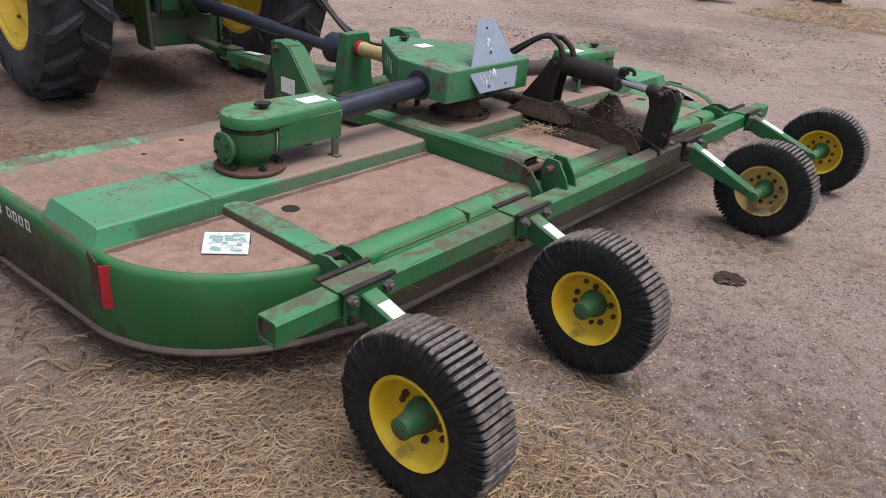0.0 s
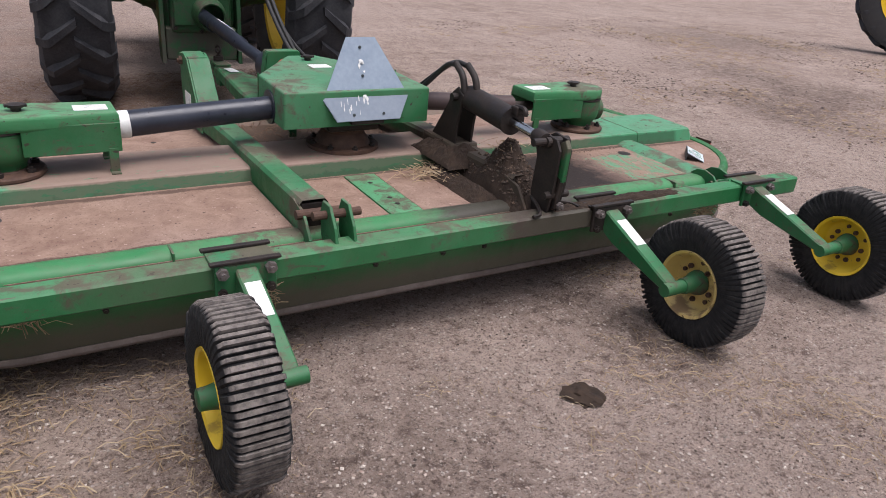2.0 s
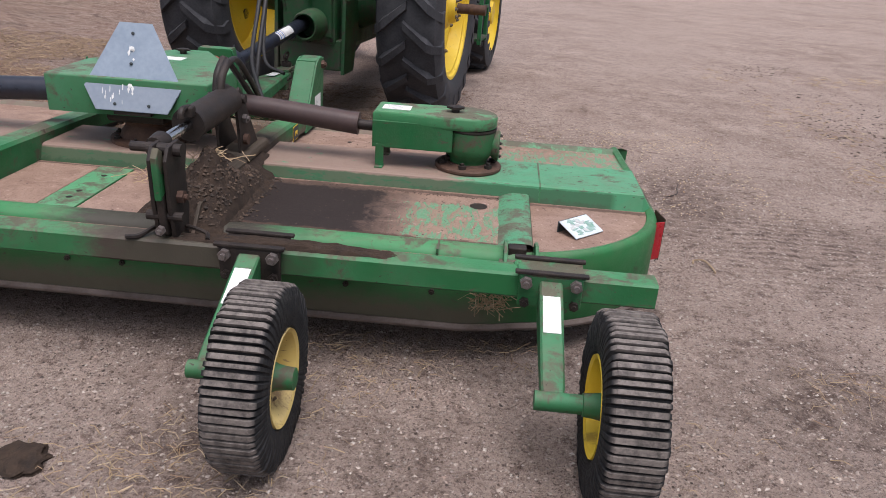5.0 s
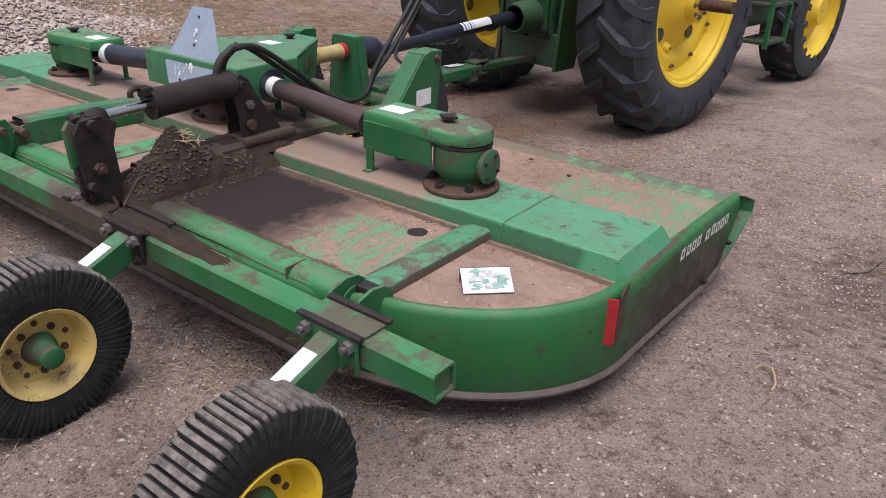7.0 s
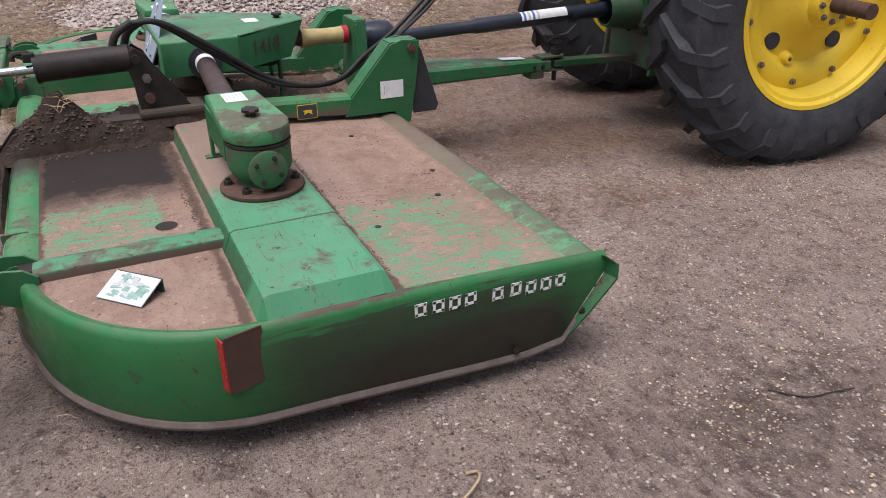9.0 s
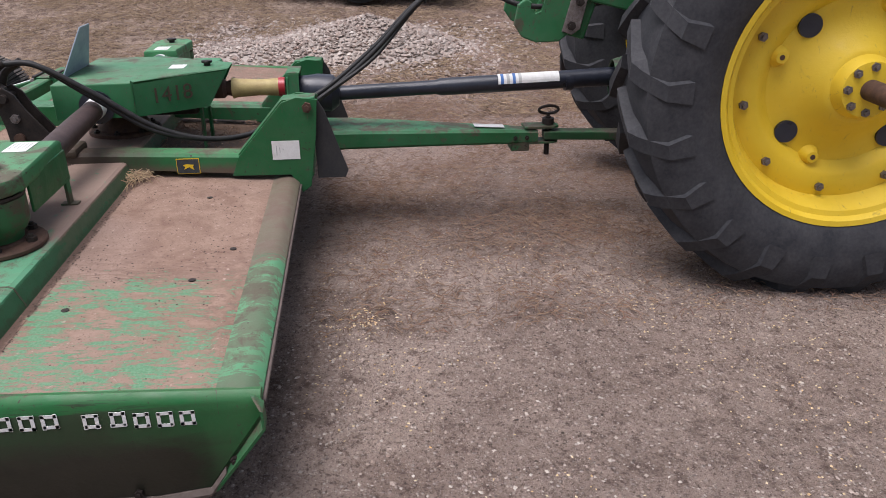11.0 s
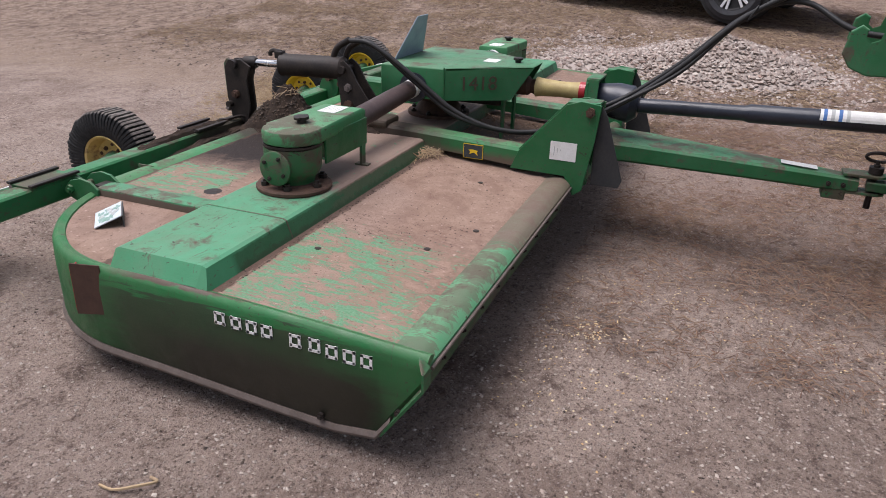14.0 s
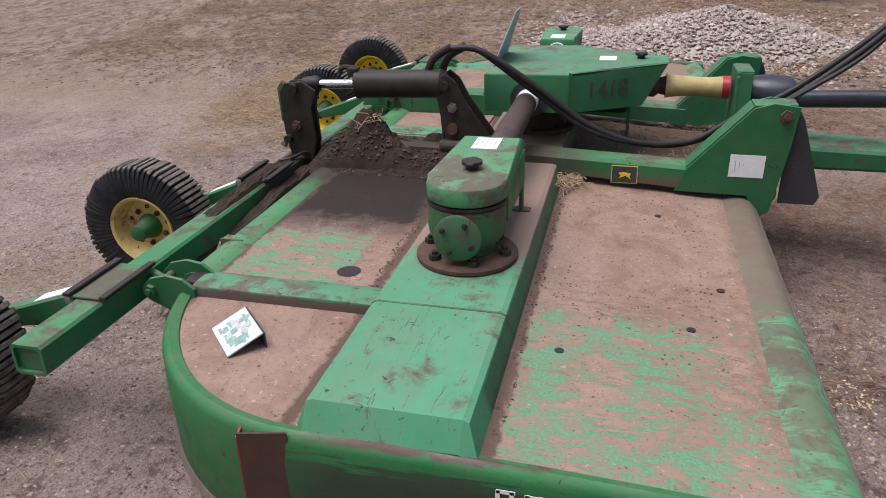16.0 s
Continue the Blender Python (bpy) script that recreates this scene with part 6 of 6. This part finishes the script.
        # couplers and pipes at the back
        part("coupler", tube(bmesh.new(), [(s * 0.12, 2.95, 1.12), (s * 0.12, 2.82, 1.12)], 0.03, 14), M_DARK, T, "", True)
        part("coupler", tube(bmesh.new(), [(s * 0.12, 2.95, 1.27), (s * 0.12, 2.78, 1.27)], 0.03, 14), M_DARK, T, "", True)
        part("fender_panel", plate(bmesh.new(), [(2.75, 1.35), (3.1, 1.62), (3.9, 1.62), (4.2, 1.35), (4.2, 1.25), (2.8, 1.25)], 0.02, "x", s * 0.50 - 0.01, 0.004), M_TGREEN, T)
        part("side_rail", boxm(min(s * 0.30, s * 0.37), max(s * 0.30, s * 0.37), 3.9, 6.4, 0.62, 0.86, 0.015), M_TGREEN, T)
    # tank and steps ahead of the rear wheel
    for s in (1, -1):
        part("fuel_tank", boxm(min(s * 0.45, s * 0.88), max(s * 0.45, s * 0.88), 4.65, 5.25, 0.55, 1.2, 0.05), M_TGREEN, T, "green side tank")
        for z in (0.45, 0.75, 1.05):
            part("step", boxm(min(s * 0.85, s * 1.1), max(s * 0.85, s * 1.1), 4.72, 5.12, z, z + 0.03, 0.006), M_TGREEN, T)
        for y in (4.72, 5.10):
            part("step_rail", boxm(min(s * 1.06, s * 1.10), max(s * 1.06, s * 1.10), y, y + 0.03, 0.42, 1.3, 0.006), M_GREEN, T)
    part("engine_block", boxm(-0.28, 0.28, 4.6, 6.5, 0.62, 1.35, 0.04), M_TGREEN, T)
    part("front_axle", boxm(-0.86, 0.86, 6.05, 6.25, 0.48, 0.70, 0.03), M_TGREEN, T)
    # small pipes on the rear face
    for x0, x1, z in ((-0.17, -0.05, 1.0), (0.05, 0.2, 0.96)):
        part("oil_pipe", tube(bmesh.new(), curve_pts([(x0, 2.92, 0.75), (x0 - 0.02, 2.86, z), (x1, 2.86, z + 0.1), (x1, 2.93, z + 0.3)], 6), 0.012, 8), M_TGREEN, T, "", True)


tractor_body()


# ---------------------------------------------------------------- pickup truck and far wheel
def pickup():
    t = thing("pickup_truck", "grey pickup truck with silver wheels parked on dry grass", "truck")
    gx, gy, gz = 0.12, 0.0, 0.0
    t.matrix_basis = pose(-8.1, -0.53, ground_z(-8.1, -0.53), 0, 0, -18)
    # footprint: long axis along y
    body = bmesh.new()
    prof = [(-3.6, 0.55), (-3.65, 0.95), (-3.55, 1.15), (-2.1, 1.22), (-1.3, 1.85), (0.9, 1.88), (1.15, 1.25), (3.1, 1.22), (3.15, 0.6), (2.95, 0.48), (-3.3, 0.45)]
    plate(body, prof, 1.9, "x", gx - 1.9, 0.06)
    bmesh.ops.translate(body, vec=(0, gy, gz), verts=body.verts)
    part("body", body, M_TRUCK, t, "grey painted bodywork")
    part("side_step", tube(bmesh.new(), [(gx + 0.06, gy - 1.5, gz + 0.36), (gx + 0.06, gy + 1.25, gz + 0.36)], 0.05, 12), M_BOLT, t, "bright side step", True)
    part("sill", boxm(gx - 0.1, gx + 0.008, gy - 1.5, gy + 1.3, gz + 0.38, gz + 0.47, 0.02), M_TRIM, t)
    part("bumper", boxm(gx - 1.85, gx + 0.02, gy + 3.0, gy + 3.35, gz + 0.45, gz + 0.72, 0.05), M_BOLT, t, "bright rear bumper")
    for y0, y1 in ((-1.2, -0.2), (-0.1, 0.8)):
        part("side_window", boxm(gx - 0.02, gx + 0.006, gy + y0, gy + y1, gz + 1.3, gz + 1.75, 0.004), M_BLACK, t)
    for wy in (-1.97, 1.97):
        part("wheel_arch", tube(bmesh.new(), [(gx - 0.35, gy + wy, gz + 0.45), (gx + 0.004, gy + wy, gz + 0.45)], 0.50, 36), M_TRIM, t)
        for wx in (gx - 0.055, gx - 1.82):
            rb = bmesh.new()
            lathe(rb, [(-0.10, 0.29), (0.09, 0.30), (0.11, 0.285), (0.07, 0.26), (0.05, 0.05), (0.03, 0.05), (0.0, 0.25), (-0.1, 0.27)], 40, (0, 0, 0), "x", True)
            w = part("wheel", rb, M_TRIM, t, "", True)
            w.matrix_basis = pose(wx, gy + wy, gz + 0.415)
            tb = bmesh.new()
            lathe(tb, [(-0.12, 0.29), (-0.14, 0.35), (-0.11, 0.41), (0, 0.42), (0.11, 0.41), (0.14, 0.35), (0.12, 0.29)], 48, (0, 0, 0), "x", True)
            part("tyre", tb, M_TYRE, w, "", True)
            for i in range(6):
                sb = bmesh.new()
                a = i * math.pi / 3 + 0.2
                for da in (-0.14, 0.14):
                    beam(sb, (0.085, 0.05 * math.cos(a), 0.05 * math.sin(a)), (0.105, 0.285 * math.cos(a + da), 0.285 * math.sin(a + da)), 0.035, 0.02, 0.004, (1, 0, 0))
                part("spoke", sb, M_ALLOY, w, "silver wheel spoke")
            part("wheel_cap", tube(bmesh.new(), [(0.07, 0, 0), (0.11, 0, 0)], 0.065, 16), M_ALLOY, w)


pickup()


# ---------------------------------------------------------------- machine at the far side of the yard
def far_wheel(x, y, turn, R):
    t = thing("parked_machine", "black lugged wheel and yellow rim of a parked farm machine", "farm machine", "machines at the yard edge")
    t.matrix_basis = pose(x, y, ground_z(x, y) + R - 0.02, 0, 0, turn)
    bm = bmesh.new()
    lathe(bm, [(-0.19, R - 0.42), (-0.25, R - 0.30), (-0.22, R - 0.08), (0, R - 0.05), (0.22, R - 0.08), (0.25, R - 0.30), (0.19, R - 0.42)], 64, (0, 0, 0), "x", True)
    part("tyre", bm, M_GREYRUB, t, "black tyre", True)
    rb = bmesh.new()
    r = R - 0.42
    lathe(rb, [(-0.19, r), (-0.05, r - 0.06), (0.0, r - 0.08), (0.03, 0.15), (0.12, 0.12), (0.12, 0.02), (0.08, 0.02), (-0.02, r - 0.1), (-0.02, r - 0.07), (0.15, r - 0.03), (0.22, r + 0.03), (0.19, r)], 56, (0, 0, 0), "x", True)
    part("rim", rb, M_YELLOW, t, "yellow rim", True)
    lugs(t, R, 0.24, 20, 0.2, 0.022)


far_wheel(12.15, 3.75, -153, 1.1)
far_wheel(15.2, 2.1, -153, 0.85)


# ---------------------------------------------------------------- loose ground cover
rng = np.random.default_rng(5)
OCTA = np.array([(1, 0, 0), (0, 1, 0), (-1, 0, 0), (0, -1, 0), (0, 0, 1), (0, 0, -1)], float)
OCTA_F = [(0, 1, 4), (1, 2, 4), (2, 3, 4), (3, 0, 4), (1, 0, 5), (2, 1, 5), (3, 2, 5), (0, 3, 5)]


def loose(name, verts, faces, material, label, category):
    me = bpy.data.meshes.new(name)
    me.from_pydata(verts, [], faces)
    me.materials.append(material)
    return tagged(new(name, me), label, category, kind="stuff")


def chips(places, lo, hi, flat=0.6):
    """Angular bits, one at each place."""
    V, F = [], []
    for x, y, z in places:
        r = rng.uniform(lo, hi)
        a = rng.uniform(0, 6.283)
        o = OCTA * (r * rng.uniform(0.7, 1.3), r * rng.uniform(0.6, 1.1), r * flat * rng.uniform(0.6, 1.1)) + rng.uniform(-0.25, 0.25, (6, 3)) * r
        c, s = math.cos(a), math.sin(a)
        k = len(V)
        V += [(x + c * p[0] - s * p[1], y + s * p[0] + c * p[1], z + p[2] + r * flat * 0.2) for p in o]
        F += [tuple(k + i for i in f) for f in OCTA_F]
    return V, F


def blades(places, lo, hi, width, lift=0.02, tilt=0.25):
    """Bent straw stalks with a triangular section."""
    V, F = [], []
    for x, y, z in places:
        L, a = rng.uniform(lo, hi), rng.uniform(0, 6.283)
        t, bend, w = rng.normal(0, tilt), rng.normal(0, 0.35), width * rng.uniform(0.6, 1.4)
        k = len(V)
        for i, f in enumerate((-0.5, 0.0, 0.5)):
            an = a + bend * f
            px, py = x + math.cos(an) * L * f, y + math.sin(an) * L * f
            pz = z + rng.uniform(0.002, lift) + math.sin(t) * L * f * 0.5 + (0.006 if i == 1 else 0)
            nx, ny = -math.sin(an) * w, math.cos(an) * w
            V += [(px + nx, py + ny, pz), (px - nx, py - ny, pz), (px, py, pz + w * 1.6)]
        for j in (0, 3):
            for q in ((0, 1, 4, 3), (1, 2, 5, 4), (2, 0, 3, 5)):
                F.append(tuple(k + j + i for i in q))
    return V, F


def spread(n, x0, x1, y0, y1, keep=None):
    out = []
    while len(out) < n:
        x, y = rng.uniform(x0, x1), rng.uniform(y0, y1)
        if keep is None or rng.random() < keep(x, y):
            out.append((x, y, rough_z(x, y)))
    return out


def patchy(sx, lo, hi, seed):
    return lambda x, y: min(1, max(0, (noise.noise((x * sx, y * sx, seed)) - lo) / (hi - lo)))


loose("pebbles", *chips(spread(15000, -2.6, 4.2, -3.2, -0.8) + spread(13000, 0.8, 4.6, -0.8, 3.4), 0.0025, 0.0085), M_PEB, "small pale pebbles and grit scattered over the yard", "gravel")
loose("soil_crumbs", *chips(spread(3000, -2.6, 4.2, -3.2, -0.8, patchy(1.8, 0.0, 0.6, 2)) + spread(2500, 0.8, 5.5, -0.8, 3.6, patchy(1.8, 0.0, 0.6, 2)), 0.002, 0.007), M_CLOD, "dark soil crumbs scattered over the yard", "soil")
loose("soil_clods", *chips(spread(3500, -9.0, -2.2, -6.5, 4.5, patchy(0.8, -0.3, 0.5, 31)), 0.006, 0.02, 0.45), M_CLOD, "dark clods scattered over the rough field side", "soil")
loose("straw", *blades(spread(30000, -4.6, -1.35, -2.9, -0.1, lambda x, y: min(1, max(0.03, (-1.25 - x) / 0.9 + 0.5 * noise.noise((x * 2, y * 2, 4)))) * max(0, min(1, (x + 4.6) / 1.4, (-0.1 - y) / 0.9, (y + 2.9) / 0.5))), 0.02, 0.07, 0.0015, 0.014, 0.15), M_STRAW, "thick pale dry straw over bare earth", "straw")
loose("straw", *blades(spread(8000, -3.2, -0.7, -2.9, -0.9, lambda x, y: patchy(2.2, -0.6, 0.2, 17)(x, y) * max(0.0, 1 - math.hypot((x + 2.1) / 1.3, (y + 1.9) / 0.95) + 0.3 * noise.noise((x * 4, y * 4, 2)))), 0.02, 0.08, 0.0016, 0.02, 0.2), M_STRAW, "pale dry straw matted beneath the gauge wheel", "straw")
loose("straw", *blades(spread(2600, -1.7, 3.4, -2.6, -0.7, patchy(1.6, -0.05, 0.6, 9)), 0.02, 0.07, 0.0011), M_STRAW, "thin scattered dry straw on bare earth", "straw")
loose("litter", *blades(spread(9000, -3.2, 1.3, 0.95, 4.2, patchy(1.1, -0.35, 0.35, 6)), 0.02, 0.07, 0.0016), M_STRAW_RED, "brown dry plant litter on the yard", "litter")
loose("dry_grass", *blades(spread(24000, -9.0, -2.1, -5.5, 5.5, lambda x, y: patchy(1.4, -0.35, 0.3, 12)(x, y) * max(0.0, min(1, max((-2.9 - x) / 1.2, (y + 0.5) / 0.9)))), 0.04, 0.14, 0.003, 0.03), M_GRASS, "short dry grass and straw on the field side", "grass")
loose("corn_kernels", *chips(spread(1500, 0.4, 3.3, 0.95, 3.0, patchy(1.3, -0.4, 0.5, 15)), 0.0035, 0.0065, 0.7), M_CORN, "spilled corn kernels on the yard", "corn")

loose("straw", *blades(spread(4500, -2.6, 0.5, 1.0, 3.3, patchy(1.5, -0.3, 0.4, 21)), 0.03, 0.08, 0.0014), M_STRAW_RED, "brown dry straw beneath the drawbar", "straw")
loose("corn_kernels", *chips([(px, py, rough_z(px, py)) for px, py in rng.normal((1.16, 1.16), (0.06, 0.07), (70, 2))], 0.004, 0.0065, 0.7), M_CORN, "small spill of corn kernels on the yard", "corn")


def deck_bits(n, x0, x1, y0, y1, z, lo, hi):
    pts = [(rng.uniform(x0, x1), rng.uniform(y0, y1)) for _ in range(n)]
    return chips([(x, y, 0.4305 - (y - 0.185) * 0.0612 if z is None else z) for x, y in pts], lo, hi, 0.5)


loose("deck_crumbs", *deck_bits(420, 0.56, 1.75, 0.21, 0.70, None, 0.0015, 0.0045), M_CLOD, "dirt crumbs lying on the dusty deck sheet", "soil")
loose("deck_crumbs", *deck_bits(220, 0.55, 2.1, 0.193, 0.222, 0.430, 0.002, 0.006), M_CLOD, "dirt crumbs along the foot of the channel", "soil")
loose("deck_crumbs", *deck_bits(200, 0.62, 1.58, -0.262, -0.226, 0.444, 0.002, 0.006), M_CLOD, "dirt crumbs along the foot of the channel", "soil")
loose("deck_crumbs", *deck_bits(260, 0.62, 1.5, -0.76, -0.26, 0.444, 0.0015, 0.004), M_CLOD, "dirt crumbs lying on the greasy deck sheet", "soil")
loose("mud_crumbs", *chips([(x, y, z - 0.002) for x, y, z in HEAP_TOPS] + [(0.585 + abs(rng.normal(0, 0.035)), rng.uniform(-0.80, -0.22), 0.445) for _ in range(200)], 0.003, 0.011, 0.8), M_MUDBIT, "broken mud crumbs on the frame rail", "soil")
loose("deck_litter", *blades([(rng.uniform(-0.38, 0.38), rng.uniform(0.2, 0.9), 0.432) for _ in range(500)], 0.015, 0.05, 0.0012), M_STRAW_RED, "brown litter caught between the frame rails", "litter")

loose("soil_clods", *chips(spread(3200, 4.3, 12.5, -2.0, 8.0, patchy(0.7, -0.05, 0.5, 41)), 0.006, 0.022, 0.4), M_CLOD, "dark clods on the far side of the yard", "soil")
loose("straw", *blades(spread(2600, 4.0, 11.0, -2.0, 7.0, patchy(0.8, -0.1, 0.5, 44)), 0.03, 0.10, 0.0025), M_STRAW, "scattered straw on the far side of the yard", "straw")
loose("dry_grass", *blades(spread(3500, 10.8, 15.5, -1.2, 2.4, patchy(0.9, -0.4, 0.2, 47)), 0.06, 0.18, 0.005, 0.06, 0.6), M_STRAW, "pale dry grass at the yard edge", "grass")
# a dry twig and a curled pale leaf
def strip(name, ctrl, r, m, label, cat):
    pts = [(px, py, rough_z(px, py) + h) for px, py, h in ctrl]
    tagged(part(name, tube(bmesh.new(), curve_pts(pts, 6), r, 6), m, None, "", True), label, cat)


strip("twig", [(2.62, 1.28, 0.004), (2.70, 1.36, 0.006), (2.72, 1.46, 0.008), (2.74, 1.53, 0.012)], 0.0025, M_DARK, "thin dark dry twig lying on the yard", "twig")
strip("dry_leaf", [(2.62, 0.13, 0.004), (2.62, 0.18, 0.01), (2.59, 0.24, 0.02), (2.55, 0.26, 0.012), (2.54, 0.23, 0.005)], 0.0045, M_STRAW, "curled pale dry leaf lying on the yard", "leaf")


def heap():
    def hz(x, y):
        d = math.hypot((x + 5.1) / 1.15, (y - 1.35) / 1.15)
        d2 = math.hypot((x + 4.6) / 1.0, (y - 0.1) / 0.8)
        return ground_z(x, y) + 0.33 * max(0, 1 - d) ** 1.1 + 0.09 * max(0, 1 - d2)
    bm = bmesh.new()
    n = 40
    g = [[bm.verts.new((-6.6 + 3.3 * i / n, -1.1 + 4.4 * j / n, hz(-6.6 + 3.3 * i / n, -1.1 + 4.4 * j / n) - 0.012)) for i in range(n + 1)] for j in range(n + 1)]
    for j in range(n):
        for i in range(n):
            bm.faces.new((g[j][i], g[j][i + 1], g[j + 1][i + 1], g[j + 1][i]))
    tagged(part("heap_core", bm, M_CHIP, None), "low mound of crushed stone fines", "gravel", kind="stuff")
    pts = []
    while len(pts) < 6500:
        x, y = rng.uniform(-6.7, -3.1), rng.uniform(-1.2, 3.6)
        d = math.hypot((x + 5.0) / 1.35, (y - 1.15) / 1.8)
        if rng.random() < max(0, 1.25 - d) + 0.03:
            pts.append((x, y, hz(x, y)))
    loose("gravel_heap", *chips(pts, 0.012, 0.036, 0.75), M_CHIP, "heap of pale crushed stone lying in dry grass", "gravel")


heap()


def tuft(x, y, z, n, r, drop, label):
    pl = [(x + rng.normal(0, r), y + rng.normal(0, r * 0.5), z + rng.uniform(-drop, 0)) for _ in range(n)]
    loose("straw_tuft", *blades(pl, 0.03, 0.10, 0.0013, 0.02, 1.2), M_STRAW, label, "straw")


tuft(1.55, -0.885, 0.37, 130, 0.035, 0.11, "dry straw caught under the rear beam")
tuft(-1.42, -0.885, 0.37, 60, 0.03, 0.07, "dry straw caught under the rear beam")
tuft(-0.72, -0.875, 0.30, 70, 0.04, 0.10, "dry straw caught under the rear beam")
tuft(0.58, 0.22, 0.445, 110, 0.06, 0.01, "dry straw lying along the frame rail foot")
tuft(0.50, -0.60, 0.645, 25, 0.05, 0.03, "dry straw sticking out of caked mud")
tuft(0.25, -0.35, 0.455, 130, 0.09, 0.01, "dry straw lying on the middle deck sheet")

# dark flat clods
for x, y, r in ((0.27, -1.53, 0.075), (2.2, -2.3, 0.03)):
    bm = bmesh.new()
    bmesh.ops.create_icosphere(bm, subdivisions=3, radius=1)
    for v in bm.verts:
        q = 1 + 0.5 * noise.noise(v.co * 1.7 + Vector((x, y, 0))) + 0.3 * noise.noise(v.co * 5 + Vector((x, y, 3)))
        v.co = Vector((v.co.x * r * q, v.co.y * r * 0.95 * q, v.co.z * 0.022 * q))
    bmesh.ops.translate(bm, vec=(x, y, rough_z(x, y) + 0.008), verts=bm.verts)
    tagged(part("clod", bm, M_MUD, None), "flat dark clod of dried mud on the ground", "soil", "clods on the yard")
